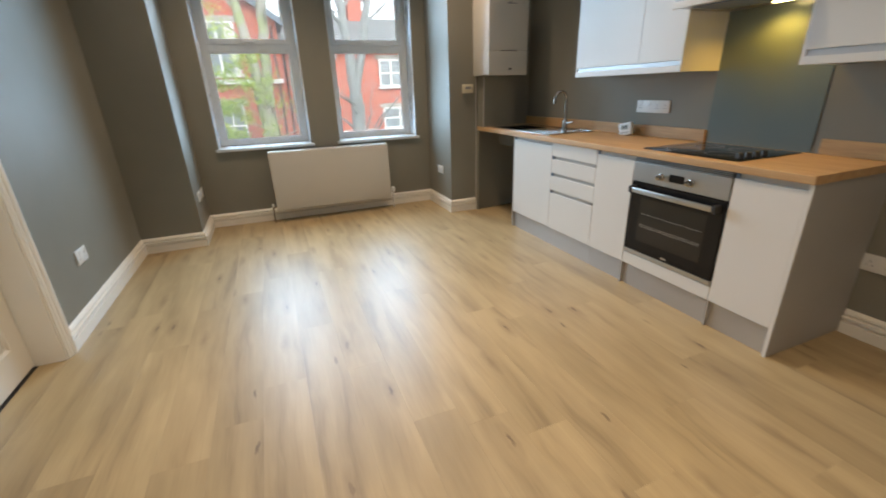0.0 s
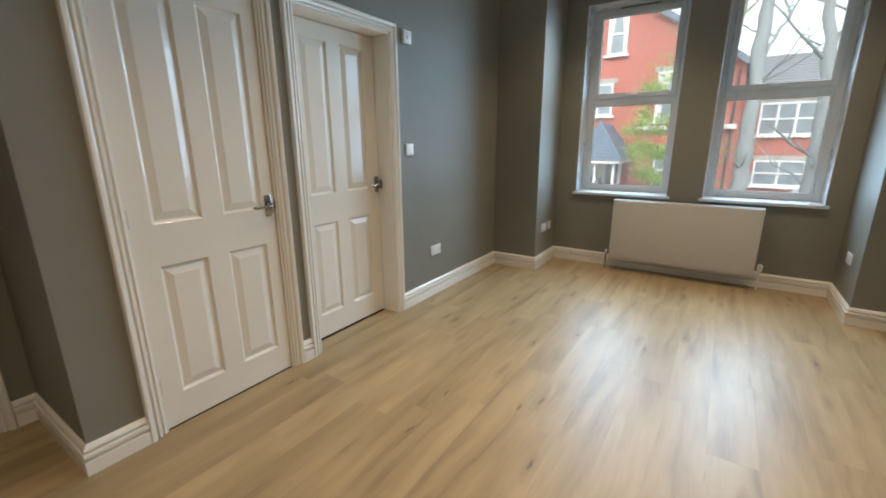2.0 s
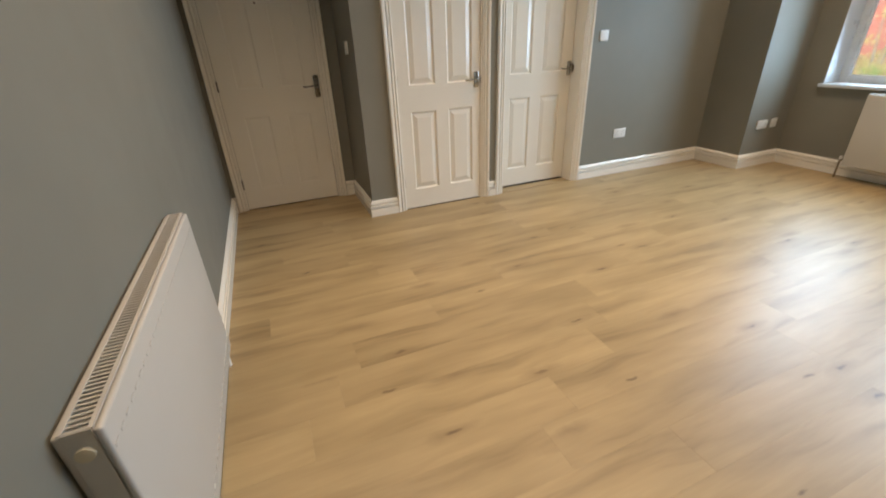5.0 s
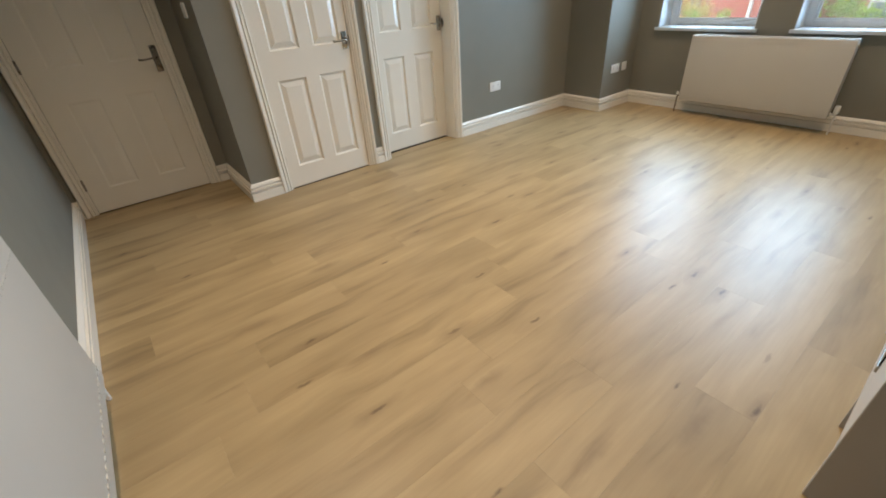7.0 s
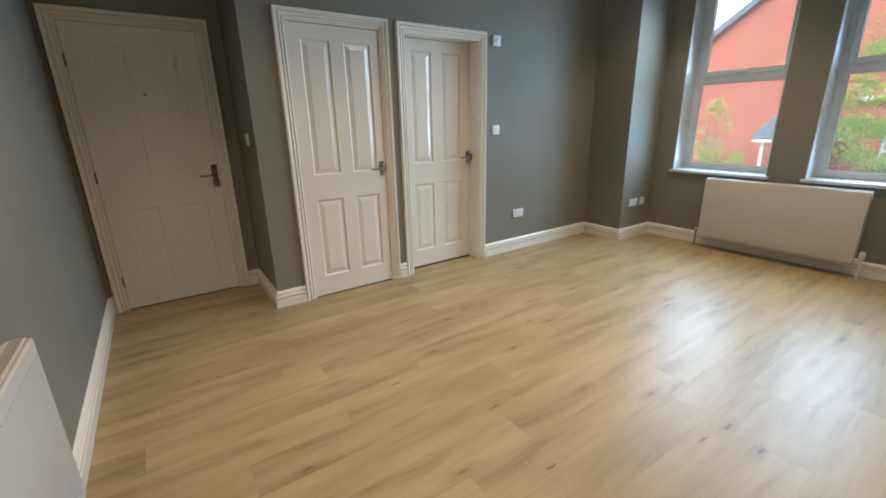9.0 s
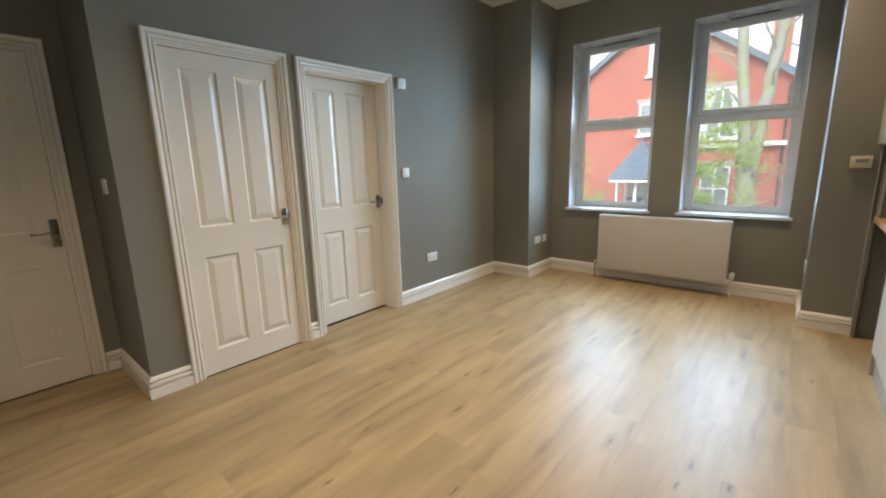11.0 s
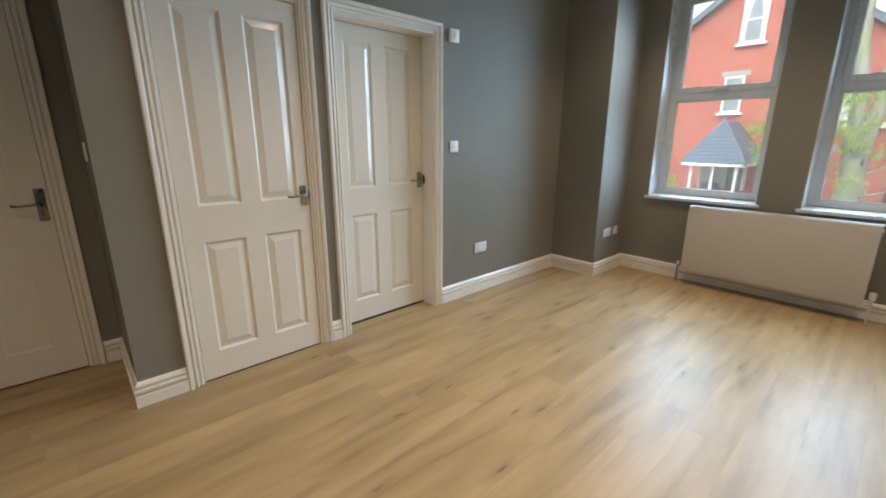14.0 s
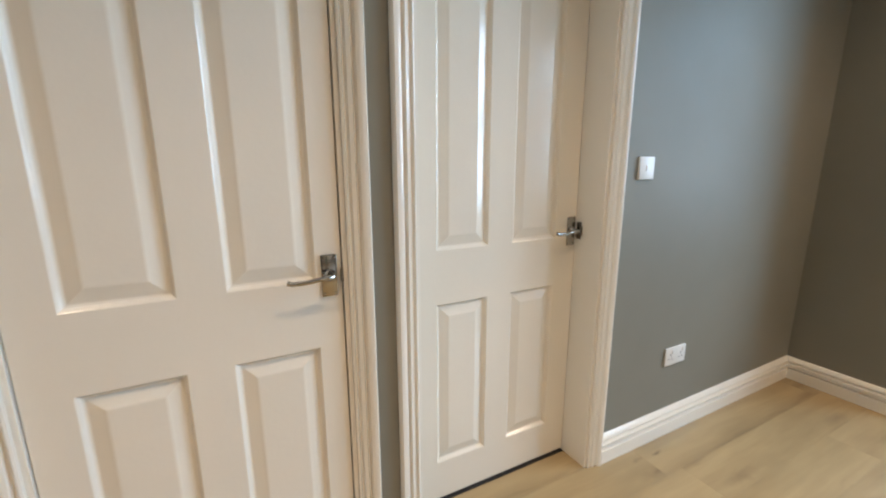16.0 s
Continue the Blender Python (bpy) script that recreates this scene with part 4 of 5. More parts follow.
def sink():
    s = thing("sink", "stainless steel inset sink with a drainer", "kitchen sink", pose(0, 0, 0))
    x0, x1, y0, y1, z = FRONT + 0.040, EAST - 0.075, 3.345, 4.300, WT + 0.0005
    rim = 0.022
    bm = boxes((x0, y0, z, x0 + rim, y1, z + 0.006), (x1 - rim, y0, z, x1, y1, z + 0.006), (x0 + rim, y0, z, x1 - rim, y0 + rim, z + 0.006), (x0 + rim, y1 - rim, z, x1 - rim, y1, z + 0.006), bevel=0.002)
    part("rim", bm, "sink_steel", s)
    part("drainer", boxes((x0 + rim, y0 + rim, z, x1 - rim, y0 + 0.46, z + 0.003)), "sink_steel", s)
    bm = bmesh.new()
    for i in range(9):
        x = x0 + 0.07 + i * 0.045
        box(bm, x, y0 + 0.08, z + 0.0028, x + 0.014, y0 + 0.44, z + 0.0040, bevel=0.0005)
    part("drainer_ridges", bm, "sink_steel", s)
    d, t = 0.16, 0.004
    bm = boxes((SX0, SY0, z - d, SX1, SY1, z - d + t), (SX0, SY0, z - d + t, SX0 + t, SY1, z + 0.003), (SX1 - t, SY0, z - d + t, SX1, SY1, z + 0.003),
               (SX0 + t, SY0, z - d + t, SX1 - t, SY0 + t, z + 0.003), (SX0 + t, SY1 - t, z - d + t, SX1 - t, SY1, z + 0.003))
    part("bowl", bm, "sink_steel", s)
    bm = boxes((x0 + rim, y0 + 0.46, z, SX0, y1 - rim, z + 0.0035), (SX1, y0 + 0.46, z, x1 - rim, y1 - rim, z + 0.0035), (SX0, y0 + 0.46, z, SX1, SY0, z + 0.0035), (SX0, SY1, z, SX1, y1 - rim, z + 0.0035))
    part("bowl_edge", bm, "sink_steel", s)
    part("waste_plate", lathe(bmesh.new(), [(0.03, 0), (0.03, 0.003), (0.022, 0.004)], pose(x0 + 0.06, y0 + 0.06, z + 0.003), 20), "chrome", s, "round chrome overflow cap", True)
    t = thing("kitchen_tap", "chrome swan-neck mixer tap behind the sink", "tap", pose(3.640, 3.630, WT + 0.0035))
    part("base", lathe(bmesh.new(), [(0.029, 0), (0.029, 0.006), (0.023, 0.012), (0.022, 0.075), (0.019, 0.085), (0.013, 0.09)], Matrix(), 22), "chrome", t, "", True)
    arc = [(0, 0, 0.085), (0, 0, 0.25)]
    for k in range(1, 11):
        a = math.pi * k / 10
        arc.append((-0.062 + 0.062 * math.cos(a), 0, 0.25 + 0.072 * math.sin(a)))
    arc.append((-0.124, 0, 0.225))
    part("spout", tube(bmesh.new(), arc, [0.0115] * (len(arc) - 1) + [0.0125], 14), "chrome", t, "", True)
    part("lever", tube(bmesh.new(), [(0.0, -0.018, 0.055), (0.0, -0.045, 0.060), (0.0, -0.105, 0.072)], [0.010, 0.007, 0.006], 10), "chrome", t, "", True)


sink()

# programmer propped on the worktop against the upstand
t = thing("heating_programmer", "white digital heating programmer standing on the worktop", "thermostat", pose(EAST - 0.085, 2.985, WT + 0.001, 0, -12, -90))
part("casing", boxes((-0.062, -0.014, 0, 0.062, 0.014, 0.092), bevel=0.006), "plastic_white", t, "", True)
part("screen", boxes((-0.034, -0.0152, 0.042, 0.034, -0.0135, 0.076)), "lcd_grey", t, "grey liquid crystal screen")
part("digits", boxes((-0.026, -0.0158, 0.052, -0.016, -0.0148, 0.068), (-0.010, -0.0158, 0.052, 0.0, -0.0148, 0.068), (0.008, -0.0158, 0.052, 0.024, -0.0148, 0.068)), "black_plastic", t)
part("buttons", boxes((-0.040, -0.0155, 0.016, -0.022, -0.0135, 0.024), (-0.010, -0.0155, 0.016, 0.010, -0.0135, 0.024), (0.022, -0.0155, 0.016, 0.040, -0.0135, 0.024)), "grey_print", t)


# wall units
def wall_unit(label, y0, y1, split):
    u = thing("wall_cabinet", label, "kitchen cabinet", pose(0, 0, 0), "kitchen wall units")
    x, z0, z1 = 3.480, 1.316, 2.036
    part("carcass", boxes((x + 0.020, y0 + 0.0185, z0 + 0.004, EAST - 0.002, y1 - 0.0185, z1)), "cabinet_white", u)
    for y in (y0, y1 - 0.018):
        part("side_panel", boxes((x + 0.002, y, z0, EAST - 0.002, y + 0.018, z1 + 0.001), bevel=0.001), "cabinet_white", u)
    part("bottom_rail", boxes((x - 0.001, y0 + 0.0005, z0 - 0.001, x + 0.019, y1 - 0.0005, z0 + 0.034), bevel=0.001), "cabinet_white", u)
    part("grip_rail", boxes((x + 0.008, y0 + 0.019, z0 + 0.0345, x + 0.0195, y1 - 0.019, z0 + 0.062)), "plinth_metal", u, "brushed grey grip rail")
    ys = [y0] + split + [y1]
    for a, b in zip(ys, ys[1:]):
        part("door", boxes((x, a + 0.0015, z0 + 0.063, x + 0.019, b - 0.0015, z1), bevel=0.002), "cabinet_white", u, "white slab door")
    return u


wall_unit("white double wall cabinet with a grey grip rail", 2.389, 3.338, [2.717])
wall_unit("white single wall cabinet beside the cooker hood", 1.300, 1.768, [])

hood = thing("cooker_hood", "slim stainless cooker hood with a lit yellow lamp", "cooker hood", pose(0, 0, 0))
part("canopy", boxes((3.335, 1.785, 1.6340, EAST - 0.012, 2.372, 1.6940), bevel=0.003), "stainless", hood)
part("front_lip", boxes((3.322, 1.785, 1.6280, 3.334, 2.372, 1.6620), bevel=0.003), "cabinet_white", hood, "white front edge")
part("filter", boxes((3.40, 1.84, 1.6290, 3.66, 2.31, 1.6338), bevel=0.001), "lead_grey", hood, "grey mesh grease filter")
for y in (1.98,):
    part("lamp", boxes((3.685, y + 0.02, 1.6280, 3.725, y + 0.10, 1.6335), bevel=0.001), "hood_lamp_glow", hood, "warm yellow lit lamp lens")
part("chimney", boxes((3.50, 1.93, 1.6945, EAST - 0.012, 2.23, H - 0.002), bevel=0.002), "stainless", hood, "steel chimney duct")
hl = new("hood_lamp", bpy.data.lights.new("hood_lamp", "SPOT"))
hl.data.energy, hl.data.color, hl.data.spot_size, hl.data.spot_blend, hl.data.shadow_soft_size = HOOD_W, (1.0, 0.58, 0.08), radians(150), 0.6, 0.03
hl.location = (3.705, 2.04, 1.6200)


# ---- boiler and boxing ----
def boiler():
    x0, x1, y0, y1, z0, z1 = 3.150, 3.566, 4.165, PIER_R - 0.001, 1.366, 2.072
    b = thing("boiler", "white wall-hung gas boiler with rounded edges", "boiler", pose(0, 0, 0))
    body = part("casing", boxes((x0, y0 + 0.020, z0 + 0.006, x1, y1, z1), bevel=0.010, seg=3), "boiler_white", b, "", True)
    part("front_cover", boxes((x0 + 0.002, y0, z0 + 0.212, x1 - 0.002, y0 + 0.030, z1 - 0.001), bevel=0.006, seg=3), "boiler_white", b, "", True)
    fl = part("control_flap", boxes((x0 + 0.002, y0 + 0.001, z0, x1 - 0.002, y0 + 0.030, z0 + 0.2105), bevel=0.004, seg=3), "boiler_white", b, "", True)
    c = (x0 + x1) / 2
    part("logo", boxes((c - 0.02, y0 - 0.0012, z1 - 0.112, c + 0.075, y0 + 0.001, z1 - 0.104), (c + 0.0, y0 - 0.0012, z1 - 0.104, c + 0.03, y0 + 0.001, z1 - 0.096)), "grey_print", b)
    part("recess", boxes((c - 0.085, y0 - 0.001, z0 + 0.2085, c + 0.085, y0 + 0.004, z0 + 0.2135)), "black_plastic", b)
    part("gauge", lathe(bmesh.new(), [(0.016, 0), (0.016, 0.002), (0.012, 0.003)], pose(c + 0.02, y0 + 0.001, z0 + 0.055, 90) @ Matrix.Diagonal((1, 0.5, 1, 1)), 18), "black_plastic", fl, "small black oval gauge", True)
    arc = [(c - 0.05, y1 - 0.17, z1 - 0.01), (c - 0.05, y1 - 0.17, z1 + 0.03), (c - 0.045, y1 - 0.15, z1 + 0.07), (c - 0.04, y1 - 0.11, z1 + 0.085), (c - 0.04, y1 - 0.0, z1 + 0.085)]
    part("flue", tube(bmesh.new(), arc, [0.066, 0.066, 0.062, 0.056, 0.056], 22), "flue_white", b, "white plastic flue elbow", True)
    part("collar", tube(bmesh.new(), [(c - 0.05, y1 - 0.17, z1), (c - 0.05, y1 - 0.17, z1 + 0.018)], 0.071, 22), "flue_white", b, "", True)
    for k, x in enumerate((0.06, 0.13, 0.20, 0.27, 0.34)):
        part("pipe", tube(bmesh.new(), [(x0 + x, y1 - 0.10, z0 + 0.01), (x0 + x, y1 - 0.10, z0 - 0.03)], 0.0085, 10), "dull_brass", b, "short copper pipe stub", True)


boiler()
p = thing("pipe_boxing", "grey painted pipe boxing below the boiler", "pipe boxing", pose(0, 0, 0))
part("front_board", boxes((3.215, 4.372, WT + 0.001, 3.560, 4.388, 1.365)), "grey_wall_paint", p)
part("side_board", boxes((3.200, 4.372, WT + 0.001, 3.2145, PIER_R - 0.001, 1.365)), "grey_wall_paint", p)
part("lower_board", boxes((3.183, 4.440, 0.001, 3.200, PIER_R - 0.001, CAB_TOP - 0.001)), "grey_wall_paint", p)
part("corner_trim", boxes((3.176, 4.480, 0.001, 3.1825, PIER_R - 0.0005, 1.364), bevel=0.002), "carcass_grey", p, "thin pale corner trim")
part("cover_strip", boxes((3.2005, 4.364, WT + 0.001, 3.2135, 4.3715, 1.364), bevel=0.002), "carcass_grey", p, "thin pale corner trim")


# ---- outside ----
G = -1.85
bm = bmesh.new()
vs = [bm.verts.new(v) for v in ((-900, Y1 + 0.02, G), (900, Y1 + 0.02, G), (900, 1500, G), (-900, 1500, G))]
bm.faces.new(vs)
structure("ground", bm, "grass", "rough grass and garden ground outside", "ground")
structure("road", boxes((-60, 15.2, G - 0.1, 60, 18.8, G + 0.01)), "tarmac", "dark tarmac street", "road")
structure("pavement", boxes((-60, 13.2, G - 0.1, 60, 15.1, G + 0.11), (-60, 18.9, G - 0.1, 60, 20.0, G + 0.11)), "paving", "grey paved footway with kerb", "pavement")
bm = boxes((-3.2, Y1 + 0.001, G - 0.2, -0.2, Y1 + 0.2, 7.0), (EAST + 0.2, Y0, G - 0.2, 8.0, Y1, 7.0), (-0.2, Y1 - 0.01, G - 0.2, EAST + 0.2, Y1 + 0.11, -0.16), bevel=0)
structure("wall_outside", bm, "red_brick", "red brick outer face of the building", "wall")


def far_window(parent, x0, x1, z0, z1, y, bars=1, lintel=True, arched_curtain=True):
    w = part("window", boxes((x0 + 0.07, y - 0.045, z0 + 0.07, x1 - 0.07, y - 0.03, z1 - 0.07)), "far_pane", parent, "white framed sash window")
    t = 0.085
    zm = (z0 + z1) / 2
    dims = [(x0, y - 0.09, z0, x0 + t, y, z1), (x1 - t, y - 0.09, z0, x1, y, z1), (x0 + t, y - 0.09, z0, x1 - t, y, z0 + t), (x0 + t, y - 0.09, z1 - t, x1 - t, y, z1), (x0 + t, y - 0.10, zm - t / 2, x1 - t, y, zm + t / 2)]
    for i in range(1, bars):
        x = x0 + (x1 - x0) * i / bars
        dims.append((x - t * 0.6, y - 0.088, z0 + t, x + t * 0.6, y - 0.002, z1 - t))
    part("frame", boxes(*dims, bevel=0.008), "far_white_paint", w)
    part("sill", boxes((x0 - 0.12, y - 0.2, z0 - 0.11, x1 + 0.12, y - 0.002, z0 - 0.001), bevel=0.01), "far_white_paint", w)
    if lintel:
        part("lintel", boxes((x0 - 0.18, y - 0.03, z1 + 0.001, x1 + 0.18, y - 0.001, z1 + 0.24)), "stone_lintel", w)
    if arched_curtain:
        bm = bmesh.new()
        for s, xa, xb in ((1, x0 + t, x0 + (x1 - x0) * 0.36), (-1, x1 - t, x1 - (x1 - x0) * 0.36)):
            prism(bm, [(xa, z0 + t), (xa + (xb - xa) * 0.35, z0 + t), (xa + (xb - xa) * 0.5, zm), (xb, z1 - t), (xa, z1 - t)], y - 0.055, y - 0.047, lambda u, v, d: (u, d, v))
        part("curtain", bm, "curtain", w, "pale drawn curtain")
    return w


def slate_slope(bm, a, b, c, d, courses, thick=0.03):
    """Overlapping slate courses on the slope from eave a-b up to ridge d-c."""
    a, b, c, d = (Vector(v) for v in (a, b, c, d))
    n = (b - a).cross(d - a).normalized()
    if n.z < 0:
        n = -n
    for i in range(courses):
        f0, f1 = i / courses, min(1.0, (i + 1.15) / courses)
        p = [a.lerp(d, f0), b.lerp(c, f0), b.lerp(c, f1), a.lerp(d, f1)]
        lo, hi = n * thick, n * thick * 0.25
        top = [bm.verts.new(p[0] + lo), bm.verts.new(p[1] + lo), bm.verts.new(p[2] + hi), bm.verts.new(p[3] + hi)]
        bot = [bm.verts.new(q - n * 0.005) for q in p]
        bm.faces.new(top)
        for k in range(4):
            bm.faces.new((top[k], bot[k], bot[(k + 1) % 4], top[(k + 1) % 4]))
    return bm


up = lambda u, v, d: (u, d, v)
HY = 24.0
AP = (-3.05, 8.35)
SL = 0.70
house = thing("brick_house", "tall red brick gabled house across the street", "house", pose(0, 0, 0))
xl, xr = -8.6, 2.3
bm = prism(bmesh.new(), [(xl, G), (xr, G), (xr, AP[1] - SL * (xr - AP[0])), AP, (xl, AP[1] - SL * (AP[0] - xl))], HY, HY + 9, up)
part("wall", bm, "red_brick", house)
bm = bmesh.new()
for xe in (xl - 0.35, xr + 0.35):
    ze = AP[1] + 0.12 - SL * abs(xe - AP[0])
    slate_slope(bm, (xe, HY - 0.35, ze), (xe, HY + 9.2, ze), (AP[0], HY + 9.2, AP[1] + 0.12), (AP[0], HY - 0.35, AP[1] + 0.12), 22)
roof = part("roof", bm, "slate", house, "blue-grey slate roof")
bm = bmesh.new()
sweep(bm, [(xr + 0.38, AP[1] - SL * (xr + 0.38 - AP[0])), AP, (xl - 0.38, AP[1] - SL * (AP[0] - xl + 0.38))], [(-0.12, HY - 0.33), (0.12, HY - 0.33), (0.12, HY - 0.22), (-0.12, HY - 0.22)], up)
part("bargeboard", bm, "lead_grey", house, "grey-blue painted verge board")
part("chimney", boxes((1.1, HY + 2, 4.5, 1.8, HY + 2.9, 7.6), (1.0, HY + 1.9, 7.6, 1.9, HY + 3.0, 7.75)), "red_brick", roof, "red brick chimney stack")
far_window(house, -3.62, -2.70, 5.42, 7.30, HY, 1)
far_window(house, -3.92, -3.16, 2.55, 4.10, HY, 1, True, False)
far_window(house, -1.15, 0.45, 2.20, 4.45, HY, 2)
far_window(house, -0.95, 0.25, -1.15, 0.90, HY, 2, True, False)
part("string_course", boxes((-1.9, HY - 0.28, 1.78, 2.25, HY - 0.001, 1.98), bevel=0.01), "far_white_paint", house, "white ledge over the bay")
part("downpipe", tube(bmesh.new(), [(xr - 0.25, HY - 0.08, G), (xr - 0.25, HY - 0.08, 4.3)], 0.05, 10), "black_plastic", house, "dark downpipe", True)


def porch():
    p = thing("porch", "white glazed bay porch with a slate hipped roof", "porch", pose(0, 0, 0))
    x0, x1, y0, y1, ze = -4.02, -1.75, 20.1, HY - 0.36, 0.45
    ax, az = (-3.02, 2.12)
    part("dwarf_wall", boxes((x0 + 0.25, y0 + 0.25, G, x1 - 0.25, y1, -0.72)), "red_brick", p, "low red brick wall")
    bm = bmesh.new()
    e = [(x0, y0, ze), (x1, y0, ze), (x1, y1, ze), (x0, y1, ze)]
    apex = (ax, y0 + 1.35, az)
    ridge = (ax, y1, az)
    slate_slope(bm, e[0], e[1], apex, apex, 12)
    slate_slope(bm, e[1], e[2], ridge, apex, 12)
    slate_slope(bm, e[3], e[0], apex, ridge, 12)
    r = part("roof", bm, "slate", p, "blue slate hipped roof")
    bm = tube(bmesh.new(), [e[1], apex], 0.07, 8)
    tube(bm, [e[0], apex], 0.05, 8)
    part("hip_tiles", bm, "lead_grey", r)
    part("finial", lathe(bmesh.new(), [(0.05, 0), (0.07, 0.06), (0.03, 0.12), (0.05, 0.18), (0.01, 0.26)], pose(ax, y0 + 1.35, az), 12), "lead_grey", r)
    part("fascia", boxes((x0 + 0.05, y0 + 0.02, ze - 0.13, x1 - 0.05, y0 + 0.14, ze - 0.01), (x1 - 0.17, y0 + 0.14, ze - 0.13, x1 - 0.05, y1, ze - 0.01), (x0 + 0.05, y0 + 0.14, ze - 0.13, x0 + 0.17, y1, ze - 0.01)), "far_white_paint", p)
    dims = []
    for x in (x0 + 0.28, (x0 + x1) / 2 - 0.05, x1 - 0.38):
        dims.append((x, y0 + 0.28, -0.72, x + 0.11, y0 + 0.38, ze - 0.13))
    dims += [(x0 + 0.28, y0 + 0.27, -0.74, x1 - 0.27, y0 + 0.39, -0.64), (x1 - 0.38, y0 + 1.6, -0.72, x1 - 0.28, y0 + 1.7, ze - 0.13), (x0 + 0.28, y0 + 1.6, -0.72, x0 + 0.38, y0 + 1.7, ze - 0.13)]
    part("frame", boxes(*dims, bevel=0.01), "far_white_paint", p, "white painted window frame")
    for a, b in ((x0 + 0.40, (x0 + x1) / 2 - 0.06), ((x0 + x1) / 2 + 0.07, x1 - 0.39)):
        g = part("pane", boxes((a, y0 + 0.32, -0.63, b, y0 + 0.33, ze - 0.14)), "clear_glass", p, "clear glass pane")
    part("inner_wall", boxes((x0 + 0.3, y0 + 1.9, -0.71, x1 - 0.3, y0 + 1.95, ze - 0.14)), "curtain", p, "pale plastered inner wall")
    part("inner_door", boxes((-2.75, y0 + 1.86, -0.71, -2.2, y0 + 1.89, 0.2), bevel=0.01), "far_pane", p, "grey inner door")
    part("inner_seat", boxes((x0 + 0.5, y0 + 1.2, -0.71, x0 + 1.15, y0 + 1.7, -0.45), bevel=0.04), "lead_grey", p, "dark chair inside")


porch()

HY2 = 27.0
house = thing("terraced_house", "red brick terrace with a grey slate roof", "house", pose(0, 0, 0))
part("wall", boxes((2.32, HY2, G, 16.0, HY2 + 8, 3.72)), "red_brick", house)
bm = slate_slope(bmesh.new(), (1.9, HY2 - 0.4, 3.62), (16.4, HY2 - 0.4, 3.62), (16.4, HY2 + 4.2, 5.75), (1.9, HY2 + 4.2, 5.75), 13, 0.05)
slate_slope(bm, (1.9, HY2 + 8.4, 3.62), (16.4, HY2 + 8.4, 3.62), (16.4, HY2 + 4.2, 5.75), (1.9, HY2 + 4.2, 5.75), 13, 0.05)
roof = part("roof", bm, "weathered_slate", house, "weathered grey slate roof")
for x in (7.1, 13.4):
    ch = part("chimney", boxes((x, HY2 + 3.7, 4.8, x + 0.9, HY2 + 4.6, 7.1), (x - 0.08, HY2 + 3.6, 7.1, x + 0.98, HY2 + 4.7, 7.25)), "red_brick", roof, "red brick chimney stack")
    for k in (0.25, 0.65):
        part("chimney_pot", lathe(bmesh.new(), [(0.13, 0), (0.11, 0.4), (0.13, 0.45), (0.10, 0.47)], pose(x + k, HY2 + 4.15, 7.25), 12), "stone_lintel", ch)
part("gutter", tube(bmesh.new(), [(1.95, HY2 - 0.42, 3.56), (16.3, HY2 - 0.42, 3.56)], 0.07, 8), "far_white_paint", house, "white gutter")
for x in (3.15, 7.9, 11.6):
    far_window(house, x, x + 2.15, 1.50, 3.02, HY2, 3, True, False)
    far_window(house, x + 0.1, x + 2.15, -0.95, 0.30, HY2, 2, True, False)
part("downpipe", tube(bmesh.new(), [(2.6, HY2 - 0.1, G), (2.6, HY2 - 0.1, 3.5)], 0.06, 10), "black_plastic", house, "dark downpipe", True)


def car(label, m, paint):
    c = thing("parked_car", label, "car", m, "parked cars")
    side = [(-2.05, 0.32), (-2.1, 0.62), (-2.0, 0.82), (-1.2, 0.92), (-0.55, 1.40), (0.75, 1.44), (1.55, 1.02), (2.02, 0.92), (2.1, 0.6), (2.05, 0.32)]
    bm = prism(bmesh.new(), side, -0.82, 0.82, lambda u, v, d: (u, d, v))
    bmesh.ops.bevel(bm, geom=list(bm.edges), offset=0.06, segments=2, affect="EDGES", profile=0.5, clamp_overlap=True)
    body = part("body", bm, paint, c, "", True)
    for s in (-1, 1):
        bm = prism(bmesh.new(), [(-1.05, 0.95), (-0.5, 1.33), (0.08, 1.36), (0.08, 0.97)], s * 0.80, s * 0.826, lambda u, v, d: (u, d, v))
        part("side_window", bm, "dark_room", body)
        bm = prism(bmesh.new(), [(0.15, 0.97), (0.15, 1.36), (0.70, 1.37), (1.35, 1.03)], s * 0.80, s * 0.826, lambda u, v, d: (u, d, v))
        part("side_window", bm, "dark_room", body)
    for x in (-1.35, 1.3):
        for s in (-1, 1):
            w = part("wheel", tube(bmesh.new(), [(x, s * 0.66, 0.32), (x, s * 0.84, 0.32)], 0.32, 20), "rubber", c, "black tyre", True)
            part("rim", tube(bmesh.new(), [(x, s * 0.80, 0.32), (x, s * 0.846, 0.32)], 0.2, 16), "stainless", w)
    return c


car("white hatchback parked along the street", pose(5.2, 20.9, G + 0.001), "car_white")
car("dark red hatchback parked along the street", pose(9.6, 17.9, G + 0.01), "car_red")


def leaf_cloud(bm, rng, center, spread, count, size):
    for _ in range(count):
        d = Vector((rng.gauss(0, spread[0]), rng.gauss(0, spread[1]), rng.gauss(0, spread[2])))
        p = Vector(center) + d
        q = Euler((rng.uniform(0, 6.3), rng.uniform(0, 6.3), rng.uniform(0, 6.3))).to_matrix()
        s = size * rng.uniform(0.6, 1.4)
        pts = [(-0.5, 0, 0), (-0.1, 0.32, 0.06), (0.55, 0, 0), (-0.1, -0.32, 0.06)]
        v = [bm.verts.new(p + q @ (Vector(c) * s)) for c in pts]
        bm.faces.new((v[0], v[1], v[2]))
        bm.faces.new((v[0], v[2], v[3]))


